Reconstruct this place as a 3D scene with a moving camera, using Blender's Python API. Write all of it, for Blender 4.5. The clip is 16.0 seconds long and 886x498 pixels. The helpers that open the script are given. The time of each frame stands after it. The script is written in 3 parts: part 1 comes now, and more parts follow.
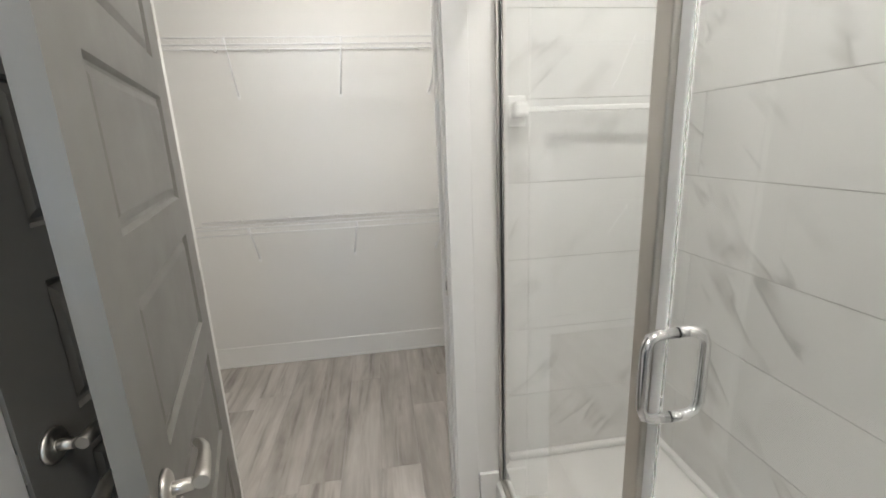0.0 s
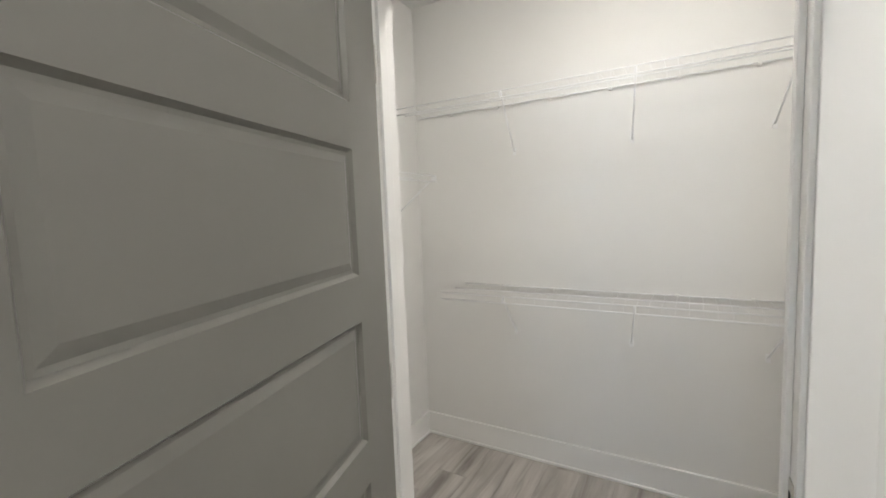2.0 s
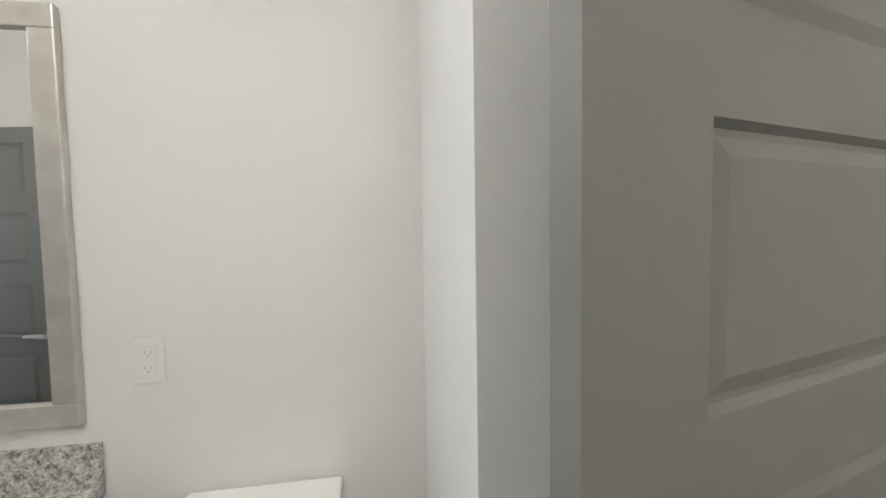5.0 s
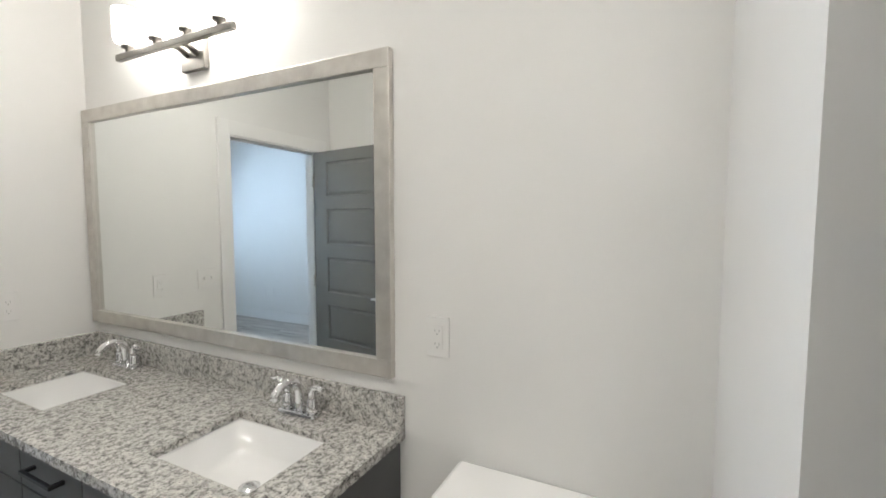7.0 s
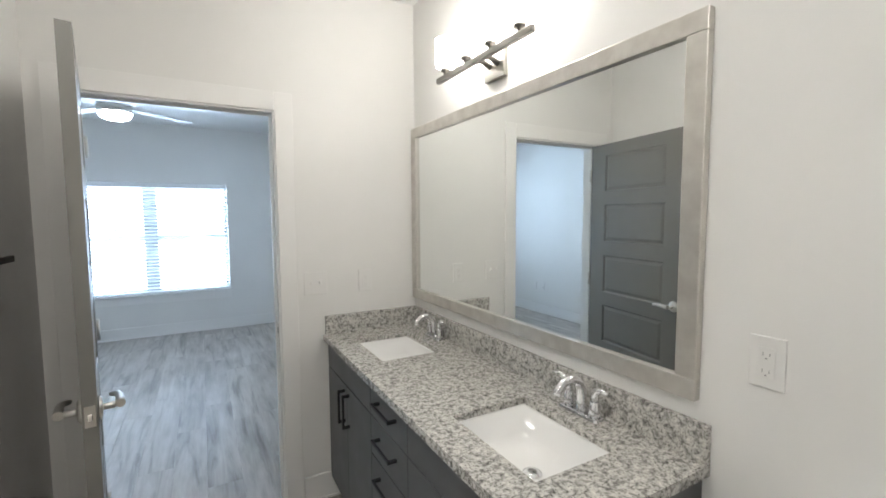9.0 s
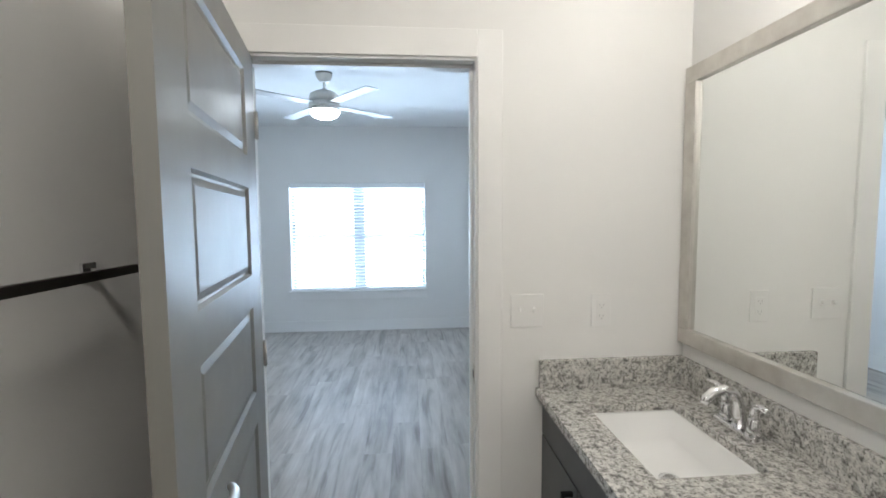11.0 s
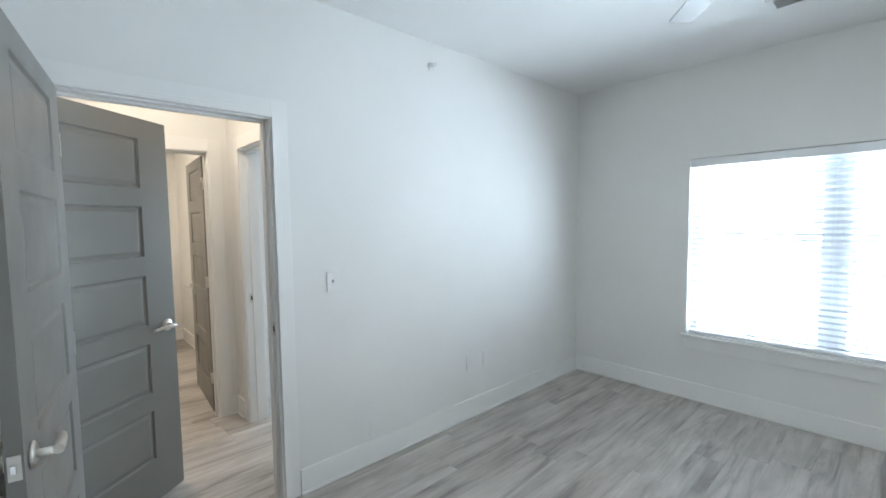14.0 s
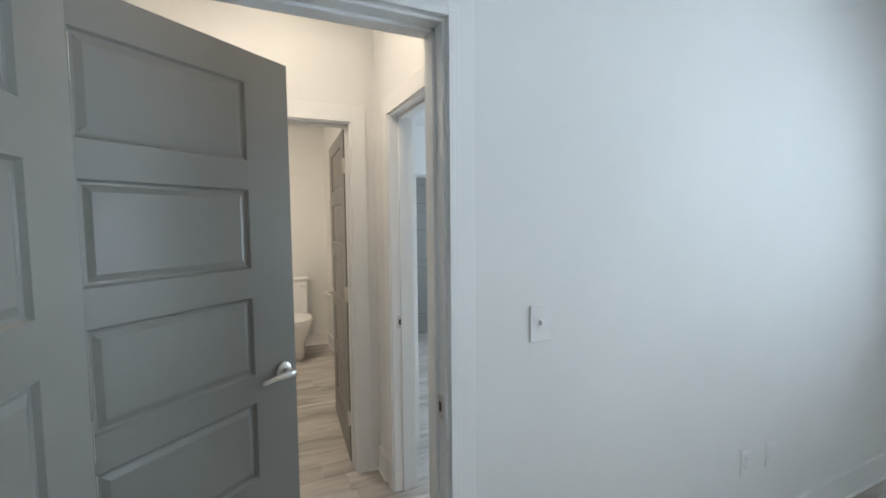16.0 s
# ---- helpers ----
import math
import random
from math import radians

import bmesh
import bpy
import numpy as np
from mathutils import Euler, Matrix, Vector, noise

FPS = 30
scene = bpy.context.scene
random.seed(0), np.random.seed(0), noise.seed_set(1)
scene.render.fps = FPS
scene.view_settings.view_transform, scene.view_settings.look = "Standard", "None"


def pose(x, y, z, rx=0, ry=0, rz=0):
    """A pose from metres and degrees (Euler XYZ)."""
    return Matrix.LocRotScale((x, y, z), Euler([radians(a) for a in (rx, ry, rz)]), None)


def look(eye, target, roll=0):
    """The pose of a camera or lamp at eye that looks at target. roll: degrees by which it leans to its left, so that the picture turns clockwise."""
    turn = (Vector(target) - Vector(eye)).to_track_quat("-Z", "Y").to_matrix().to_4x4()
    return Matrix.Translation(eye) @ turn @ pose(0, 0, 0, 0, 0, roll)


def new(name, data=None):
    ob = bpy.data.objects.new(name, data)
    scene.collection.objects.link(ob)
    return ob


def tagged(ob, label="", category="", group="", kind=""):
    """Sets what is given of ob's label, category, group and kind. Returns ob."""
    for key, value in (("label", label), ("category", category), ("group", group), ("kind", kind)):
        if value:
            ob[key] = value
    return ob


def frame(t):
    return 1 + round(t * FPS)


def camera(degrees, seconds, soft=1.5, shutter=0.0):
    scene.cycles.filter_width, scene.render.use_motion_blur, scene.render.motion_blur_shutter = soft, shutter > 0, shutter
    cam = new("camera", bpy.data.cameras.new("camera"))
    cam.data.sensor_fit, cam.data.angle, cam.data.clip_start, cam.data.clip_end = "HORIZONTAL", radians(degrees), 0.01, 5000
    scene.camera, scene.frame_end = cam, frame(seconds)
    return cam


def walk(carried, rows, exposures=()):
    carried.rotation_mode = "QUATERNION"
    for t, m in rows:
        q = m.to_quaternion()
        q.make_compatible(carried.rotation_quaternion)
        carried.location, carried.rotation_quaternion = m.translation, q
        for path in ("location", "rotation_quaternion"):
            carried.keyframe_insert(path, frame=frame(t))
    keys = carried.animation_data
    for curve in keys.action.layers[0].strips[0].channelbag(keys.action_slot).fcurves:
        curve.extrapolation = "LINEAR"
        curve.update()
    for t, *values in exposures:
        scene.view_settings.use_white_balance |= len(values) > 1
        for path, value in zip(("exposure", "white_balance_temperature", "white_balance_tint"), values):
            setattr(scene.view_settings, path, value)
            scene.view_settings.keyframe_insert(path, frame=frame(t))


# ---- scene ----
cam = camera(91.7, 16.0, 1.7)
PATH = [
    (0, (-0.454, -1.94, 1.459), (-0.723, -3.863, 0.979), -2.4),
    (0.5, (-0.508, -2.121, 1.463), (-0.433, -4.075, 1.043), -2.3),
    (1, (-0.55, -2.287, 1.454), (-0.109, -4.212, 1.137), -2.4),
    (1.5, (-0.538, -2.45, 1.464), (0.189, -4.298, 1.221), -2.5),
    (2, (-0.518, -2.528, 1.472), (0.486, -4.248, 1.292), -2.2),
    (2.5, (-0.513, -2.549, 1.488), (0.776, -4.071, 1.34), -1.8),
    (3, (-0.487, -2.508, 1.498), (1.019, -3.818, 1.376), -1.4),
    (3.5, (-0.458, -2.456, 1.506), (1.197, -3.572, 1.381), -1.0),
    (4, (-0.443, -2.425, 1.508), (1.341, -3.319, 1.395), -0.8),
    (4.5, (-0.428, -2.393, 1.509), (1.467, -3.023, 1.403), -0.6),
    (5, (-0.39, -2.352, 1.517), (1.577, -2.69, 1.4), -0.9),
    (5.2, (-0.372, -2.335, 1.517), (1.613, -2.551, 1.397), -1.0),
    (7.5, (-0.325, -2.368, 1.538), (1.298, -1.209, 1.389), 0.1),
    (8, (-0.33, -2.347, 1.535), (1.089, -0.945, 1.385), -0.1),
    (8.5, (-0.339, -2.334, 1.534), (0.86, -0.74, 1.385), -0.2),
    (9, (-0.337, -2.28, 1.526), (0.638, -0.54, 1.375), -0.3),
    (9.2, (-0.335, -2.24, 1.517), (0.55, -0.452, 1.373), -0.3),
    (11.3, (-0.235, -1.291, 1.511), (-0.209, 0.703, 1.366), -0.3),
    (11.5, (-0.232, -1.161, 1.514), (-0.302, 0.833, 1.372), -0.2),
    (12, (-0.2, -0.828, 1.511), (-0.57, 1.133, 1.373), -0.5),
    (12.5, (-0.237, -0.477, 1.493), (-0.886, 1.41, 1.359), -0.6),
    (13, (-0.356, -0.154, 1.51), (-1.24, 1.634, 1.375), -0.7),
    (13.5, (-0.42, 0.189, 1.51), (-1.591, 1.805, 1.379), -0.9),
    (14, (-0.568, 0.461, 1.513), (-2.037, 1.811, 1.378), -0.8),
    (14.5, (-0.827, 0.622, 1.518), (-2.496, 1.717, 1.387), -0.8),
    (15, (-1.105, 0.745, 1.5), (-2.89, 1.638, 1.37), -0.9),
    (15.5, (-1.4, 0.801, 1.477), (-3.211, 1.64, 1.352), -0.9),
    (16, (-1.713, 0.809, 1.501), (-3.522, 1.651, 1.362), -0.5),
]
EXPOSURES = [(0, 0.05, 6400, 10), (10.5, 0.05, 6400, 10), (11.5, 0.18, 6400, 10), (12.5, 0.2, 6950, 10), (14, 0.1, 7250, 10), (15, 0.06, 7250, 10), (16, -0.18, 7200, 10)]
walk(cam, [(t, look(eye, target, roll)) for t, eye, target, roll in PATH], EXPOSURES)

# ---- world and large lights ----
world = bpy.data.worlds.new("world")
scene.world = world
world.use_nodes = True
sky = world.node_tree.nodes.new("ShaderNodeTexSky")
sky.sky_type, sky.sun_disc = "NISHITA", False
sky.sun_elevation, sky.sun_rotation = radians(45), radians(150)
back = world.node_tree.nodes["Background"]
back.inputs[1].default_value = 0.15
world.node_tree.links.new(sky.outputs[0], back.inputs[0])


def area_lamp(name, m, sx, sy, watts, colour, spread=180):
    d = bpy.data.lights.new(name, "AREA")
    d.shape, d.size, d.size_y, d.energy, d.color, d.spread = "RECTANGLE", sx, sy, watts, colour, radians(spread)
    ob = new(name, d)
    ob.matrix_world = m
    return ob


DAY = (0.57, 0.76, 1.0)
WARM = (1.0, 0.962, 0.90)
# sky light behind the bedroom window
area_lamp("window_light", pose(-0.91, 4.56, 1.25, -90, 0, 0), 1.74, 1.40, 128, DAY)
# lamp for an unseen second-bedroom window, before a wall without an opening
area_lamp("window_light", pose(-4.6, 4.28, 1.3, -90, 0, 0), 1.5, 1.3, 70, DAY)

# ---- materials ----


def mat(name):
    m = bpy.data.materials.new(name)
    m.use_nodes = True
    nt = m.node_tree
    return m, nt, nt.nodes["Principled BSDF"]


def node(nt, kind, **sets):
    n = nt.nodes.new(kind)
    for k, v in sets.items():
        n.inputs[k.replace("_", " ")].default_value = v
    return n


def coords(nt, scale=(1, 1, 1), world_space=True, jitter=False):
    tc = nt.nodes.new("ShaderNodeNewGeometry") if world_space else nt.nodes.new("ShaderNodeTexCoord")
    src = tc.outputs["Position"] if world_space else tc.outputs["Object"]
    mp = nt.nodes.new("ShaderNodeMapping")
    mp.inputs["Scale"].default_value = scale
    nt.links.new(src, mp.inputs["Vector"])
    if jitter:
        oi = nt.nodes.new("ShaderNodeObjectInfo")
        mul = nt.nodes.new("ShaderNodeMath")
        mul.operation = "MULTIPLY"
        mul.inputs[1].default_value = 37.0
        nt.links.new(oi.outputs["Random"], mul.inputs[0])
        nt.links.new(mul.outputs[0], mp.inputs["Location"])
    return mp.outputs["Vector"]


def noise_of(nt, vec, scale, detail=4, rough=0.55, distortion=0.0):
    n = node(nt, "ShaderNodeTexNoise", Scale=scale, Detail=detail, Roughness=rough, Distortion=distortion)
    nt.links.new(vec, n.inputs["Vector"])
    return n.outputs["Fac"]


def ramp(nt, fac, stops):
    r = nt.nodes.new("ShaderNodeValToRGB")
    e = r.color_ramp.elements
    while len(e) < len(stops):
        e.new(0.5)
    for el, (p, c) in zip(e, stops):
        el.position, el.color = p, (*c, 1) if len(c) == 3 else c
    nt.links.new(fac, r.inputs["Fac"])
    return r.outputs["Color"]


def mixed(nt, fac, a, b, blend="MIX"):
    m = nt.nodes.new("ShaderNodeMix")
    m.data_type, m.blend_type = "RGBA", blend
    for sock, v in ((m.inputs[0], fac), (m.inputs[6], a), (m.inputs[7], b)):
        if isinstance(v, (int, float)):
            sock.default_value = v
        elif isinstance(v, tuple):
            sock.default_value = (*v, 1)
        else:
            nt.links.new(v, sock)
    return m.outputs[2]


def bump(nt, bsdf, height, strength, distance=0.002):
    b = node(nt, "ShaderNodeBump", Strength=strength, Distance=distance)
    nt.links.new(height, b.inputs["Height"])
    nt.links.new(b.outputs["Normal"], bsdf.inputs["Normal"])


def paint(name, colour, rough, grain=220, depth=0.12, mottle=0.03):
    m, nt, b = mat(name)
    v = coords(nt)
    c2 = tuple(x * (1 - mottle * 2) for x in colour)
    col = ramp(nt, noise_of(nt, v, 1.7, 3), [(0.35, c2), (0.65, colour)])
    nt.links.new(col, b.inputs["Base Color"])
    r = ramp(nt, noise_of(nt, v, 6, 3), [(0.3, (rough * 0.9,) * 3), (0.7, (min(1, rough * 1.12),) * 3)])
    nt.links.new(r, b.inputs["Roughness"])
    bump(nt, b, noise_of(nt, v, grain, 3), depth, 0.001)
    return m


def metal(name, colour, rough, brushed=True):
    m, nt, b = mat(name)
    b.inputs["Base Color"].default_value = (*colour, 1)
    b.inputs["Metallic"].default_value = 1
    v = coords(nt, (90, 90, 4) if brushed else (20, 20, 20))
    r = ramp(nt, noise_of(nt, v, 5, 3), [(0.3, (rough * 0.92,) * 3), (0.7, (rough * 1.1,) * 3)])
    nt.links.new(r, b.inputs["Roughness"])
    return m


def glow(name, colour, strength):
    m, nt, b = mat(name)
    b.inputs["Base Color"].default_value = (0.9, 0.9, 0.88, 1)
    b.inputs["Roughness"].default_value = 0.3
    b.inputs["Emission Color"].default_value = (*colour, 1)
    b.inputs["Emission Strength"].default_value = strength
    return m


WALL = paint("wall_paint", (0.80, 0.79, 0.768), 0.75, 260, 0.2, 0.012)
CEIL = paint("ceiling_paint", (0.84, 0.835, 0.82), 0.9, 180, 0.25, 0.012)
TRIM = paint("trim_paint", (0.83, 0.82, 0.80), 0.38, 90, 0.05, 0.01)
DOORP = paint("door_paint", (0.205, 0.198, 0.182), 0.42, 160, 0.08, 0.03)
CAB = paint("cabinet_paint", (0.105, 0.106, 0.107), 0.45, 120, 0.08, 0.03)
PORC = paint("porcelain", (0.86, 0.855, 0.84), 0.12, 5, 0.0, 0.004)
ACRYL = paint("acrylic_tray", (0.84, 0.83, 0.81), 0.3, 300, 0.1, 0.01)
PLAST = paint("white_plastic", (0.80, 0.79, 0.77), 0.35, 60, 0.02, 0.01)
VINYL = paint("white_vinyl", (0.85, 0.86, 0.87), 0.45, 60, 0.03, 0.01)
WIREP = paint("wire_coating", (0.84, 0.84, 0.84), 0.35, 60, 0.0, 0.01)
BLADE = paint("blade_silver", (0.46, 0.46, 0.455), 0.4, 80, 0.03, 0.02)
NICK = metal("brushed_nickel", (0.66, 0.635, 0.595), 0.3)
CHROME = metal("polished_chrome", (0.82, 0.82, 0.83), 0.08, False)
BLACK = paint("black_metal", (0.012, 0.012, 0.013), 0.4, 100, 0.03, 0.1)
RUBBER = paint("black_seal", (0.01, 0.01, 0.01), 0.6, 100, 0.03, 0.1)
DARKBAR = metal("dark_nickel", (0.12, 0.11, 0.10), 0.35)
BULB = glow("lamp_glass", WARM, 21.5)
LAMPM = metal("satin_dark_nickel", (0.27, 0.255, 0.235), 0.36)
FANG = glow("fan_globe", (0.82, 0.92, 1.0), 66.0)
DISC = glow("disc_lamp", WARM, 52.0)
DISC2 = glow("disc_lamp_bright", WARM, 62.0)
DISC4 = glow("disc_lamp_strong", (1.0, 0.92, 0.83), 120.0)
DISC3 = glow("disc_lamp_warm", (1.0, 0.92, 0.83), 42.0)
GROUT = paint("grout", (0.40, 0.39, 0.375), 0.9, 400, 0.3, 0.03)
SLOTG = paint("slot_grey", (0.42, 0.41, 0.40), 0.7, 50, 0.0, 0.1)
SLOT = paint("slot_dark", (0.02, 0.02, 0.02), 0.7, 50, 0.0, 0.1)


def make_frame_metal():
    m, nt, b = mat("mirror_frame_metal")
    v = coords(nt, (60, 3, 3))
    col = ramp(nt, noise_of(nt, v, 5, 4), [(0.3, (0.56, 0.53, 0.49)), (0.7, (0.68, 0.655, 0.61))])
    nt.links.new(col, b.inputs["Base Color"])
    b.inputs["Metallic"].default_value = 0.75
    b.inputs["Roughness"].default_value = 0.38
    return m


FRAMEM = make_frame_metal()


def make_mirror():
    m, nt, b = mat("mirror_glass")
    b.inputs["Base Color"].default_value = (0.9, 0.92, 0.91, 1)
    b.inputs["Metallic"].default_value = 1
    b.inputs["Roughness"].default_value = 0.0
    return m


MIRROR = make_mirror()


def make_glass():
    m, nt, b = mat("clear_glass")
    b.inputs["Base Color"].default_value = (0.97, 0.985, 0.98, 1)
    b.inputs["Transmission Weight"].default_value = 1
    b.inputs["Roughness"].default_value = 0.0
    b.inputs["IOR"].default_value = 1.45
    return m


GLASS = make_glass()


def make_slat():
    m, nt, b = mat("blind_slat")
    b.inputs["Base Color"].default_value = (0.6, 0.61, 0.62, 1)
    b.inputs["Roughness"].default_value = 0.4
    tr = nt.nodes.new("ShaderNodeBsdfTranslucent")
    tr.inputs["Color"].default_value = (0.8, 0.85, 0.9, 1)
    mx = nt.nodes.new("ShaderNodeMixShader")
    mx.inputs[0].default_value = 0.01
    nt.links.new(b.outputs[0], mx.inputs[1])
    nt.links.new(tr.outputs[0], mx.inputs[2])
    nt.links.new(mx.outputs[0], nt.nodes["Material Output"].inputs["Surface"])
    return m


SLAT = make_slat()


def make_floor():
    m, nt, b = mat("vinyl_plank")
    v = coords(nt, (8, 0.8, 1), jitter=True)
    fine = coords(nt, (45, 1.6, 1), jitter=True)
    blotch = coords(nt, (7, 1.9, 1), jitter=True)
    oi = nt.nodes.new("ShaderNodeObjectInfo")
    base = ramp(nt, noise_of(nt, v, 1.6, 6, 0.6, 0.7), [(0.30, (0.23, 0.209, 0.189)), (0.46, (0.41, 0.38, 0.352)), (0.68, (0.52, 0.492, 0.462))])
    grain = ramp(nt, noise_of(nt, fine, 1.5, 5, 0.65), [(0.3, (0.86, 0.855, 0.85)), (0.65, (1.05, 1.05, 1.05))])
    col = mixed(nt, 0.6, base, grain, "MULTIPLY")
    shade = ramp(nt, noise_of(nt, blotch, 1.1, 3), [(0.33, (0.78, 0.765, 0.75)), (0.6, (1.12, 1.12, 1.12))])
    col = mixed(nt, 0.8, col, shade, "MULTIPLY")
    tone = ramp(nt, oi.outputs["Random"], [(0.0, (0.93, 0.925, 0.92)), (0.5, (1.02, 1.02, 1.02)), (1.0, (1.1, 1.1, 1.1))])
    col = mixed(nt, 0.9, col, tone, "MULTIPLY")
    nt.links.new(col, b.inputs["Base Color"])
    r = ramp(nt, noise_of(nt, fine, 2, 3), [(0.3, (0.31,) * 3), (0.7, (0.42,) * 3)])
    nt.links.new(r, b.inputs["Roughness"])
    bump(nt, b, noise_of(nt, fine, 2.5, 4), 0.25, 0.001)
    return m


FLOOR = make_floor()


def make_granite():
    m, nt, b = mat("granite")
    v = coords(nt)
    big = noise_of(nt, v, 62, 5, 0.62, 0.5)
    col = ramp(nt, big, [(0.30, (0.12, 0.117, 0.112)), (0.42, (0.33, 0.32, 0.30)), (0.52, (0.56, 0.545, 0.515)), (0.70, (0.74, 0.725, 0.69))])
    spk = ramp(nt, noise_of(nt, v, 150, 4, 0.6), [(0.36, (0.2, 0.195, 0.19)), (0.46, (1, 1, 1))])
    col = mixed(nt, 0.85, col, spk, "MULTIPLY")
    vor = nt.nodes.new("ShaderNodeTexVoronoi")
    vor.inputs["Scale"].default_value = 170
    nt.links.new(v, vor.inputs["Vector"])
    cr = ramp(nt, vor.outputs["Distance"], [(0.1, (1.12, 1.1, 1.07)), (0.7, (0.86, 0.86, 0.86))])
    col = mixed(nt, 0.7, col, cr, "MULTIPLY")
    nt.links.new(col, b.inputs["Base Color"])
    b.inputs["Roughness"].default_value = 0.16
    return m


GRANITE = make_granite()


def make_marble():
    m, nt, b = mat("marble_tile")
    v = coords(nt, (1, 1, 1), True, True)
    join = nt.nodes.new("ShaderNodeCombineXYZ")
    for axis, way, k in (("X", (0.7, 0.7, -0.7), 0.9), ("Y", (0.7, 0.7, 0.7), 4.0)):
        dot = nt.nodes.new("ShaderNodeVectorMath")
        dot.operation = "DOT_PRODUCT"
        dot.inputs[1].default_value = tuple(c * k for c in way)
        nt.links.new(v, dot.inputs[0])
        nt.links.new(dot.outputs["Value"], join.inputs[axis])
    v2 = join.outputs["Vector"]
    n = noise_of(nt, v2, 1.0, 3, 0.45, 0.12)
    thin = ramp(nt, n, [(0.45, (1, 1, 1)), (0.492, (0.84, 0.835, 0.83)), (0.502, (0.68, 0.68, 0.68)), (0.516, (1, 1, 1))])
    smear = ramp(nt, noise_of(nt, v2, 1.5, 3, 0.5, 0.3), [(0.55, (1, 1, 1)), (0.66, (0.84, 0.84, 0.835))])
    mask = ramp(nt, noise_of(nt, v, 3.3, 2), [(0.52, (0, 0, 0)), (0.62, (1, 1, 1))])
    mask2 = ramp(nt, noise_of(nt, v, 4.6, 2), [(0.48, (0, 0, 0)), (0.62, (1, 1, 1))])
    cloud = ramp(nt, noise_of(nt, v, 1.3, 3), [(0.35, (0.70, 0.695, 0.68)), (0.62, (0.76, 0.755, 0.74))])
    col = mixed(nt, mask, cloud, mixed(nt, 1.0, cloud, thin, "MULTIPLY"))
    col = mixed(nt, mask2, col, mixed(nt, 1.0, col, smear, "MULTIPLY"))
    nt.links.new(col, b.inputs["Base Color"])
    b.inputs["Roughness"].default_value = 0.22
    return m


MARBLE = make_marble()

# ---- mesh helpers ----


def box(bm, x0, y0, z0, x1, y1, z1, bevel=0.0, m=None):
    vs = [bm.verts.new((x, y, z)) for z in (z0, z1) for y in (y0, y1) for x in (x0, x1)]
    fs = [bm.faces.new([vs[i] for i in q]) for q in ((0, 2, 3, 1), (4, 5, 7, 6), (0, 1, 5, 4), (2, 6, 7, 3), (0, 4, 6, 2), (1, 3, 7, 5))]
    if bevel:
        es = list({e for f in fs for e in f.edges})
        bmesh.ops.bevel(bm, geom=es, offset=bevel, segments=2, affect="EDGES", profile=0.5)
    if m is not None:
        bmesh.ops.transform(bm, matrix=m, verts=[v for v in vs if v.is_valid])
    return bm


def abox(*a, bevel=0.0):
    x0, y0, z0, x1, y1, z1 = a
    return box(bmesh.new(), min(x0, x1), min(y0, y1), min(z0, z1), max(x0, x1), max(y0, y1), max(z0, z1), bevel)


def tube(bm, pts, r, seg=10, caps=True):
    """A round bar through the points; r is one radius or one for each point."""
    pts = [Vector(p) for p in pts]
    rs = r if isinstance(r, (list, tuple)) else [r] * len(pts)
    rings, up = [], None
    for i, p in enumerate(pts):
        d = (pts[min(i + 1, len(pts) - 1)] - pts[max(i - 1, 0)]).normalized()
        if up is None:
            up = Vector((0, 0, 1)) if abs(d.z) < 0.9 else Vector((1, 0, 0))
        a = d.cross(up).normalized()
        up = a.cross(d).normalized()
        rings.append([bm.verts.new(p + rs[i] * (math.cos(2 * math.pi * k / seg) * a + math.sin(2 * math.pi * k / seg) * up)) for k in range(seg)])
    for q0, q1 in zip(rings, rings[1:]):
        for k in range(seg):
            bm.faces.new((q0[k], q0[(k + 1) % seg], q1[(k + 1) % seg], q1[k])).smooth = True
    if caps:
        bm.faces.new(rings[0][::-1])
        bm.faces.new(rings[-1])
    return bm


def lathe(bm, prof, seg=32, c=(0, 0, 0), axis="z"):
    """A turned body: prof is radius and height from one end to the other."""
    rings = []
    for r, h in prof:
        ring = []
        for k in range(seg):
            a = 2 * math.pi * k / seg
            u, w = r * math.cos(a), r * math.sin(a)
            p = {"z": (u, w, h), "x": (h, u, w), "y": (w, h, u)}[axis]
            ring.append(bm.verts.new(Vector(c) + Vector(p)))
        rings.append(ring)
    for q0, q1 in zip(rings, rings[1:]):
        for k in range(seg):
            bm.faces.new((q0[k], q0[(k + 1) % seg], q1[(k + 1) % seg], q1[k])).smooth = True
    bm.faces.new(rings[0][::-1])
    bm.faces.new(rings[-1])
    return bm


def mesh_of(name, bm, material):
    bmesh.ops.recalc_face_normals(bm, faces=bm.faces)
    me = bpy.data.meshes.new(name)
    bm.to_mesh(me)
    bm.free()
    me.materials.append(material)
    return me


def part(name, bm, material, parent, label=""):
    ob = new(name, mesh_of(name, bm, material))
    ob.parent = parent
    return tagged(ob, label)


def thing(name, label, category, m=None, group=""):
    ob = new(name)
    ob.empty_display_size = 0.1
    if m is not None:
        ob.matrix_basis = m
    return tagged(ob, label, category, group)


def structure(name, bm, material, label, category):
    return tagged(new(name, mesh_of(name, bm, material)), label, category, kind="structure")


# ---- the shell ----
H = 2.71
DH = 2.05


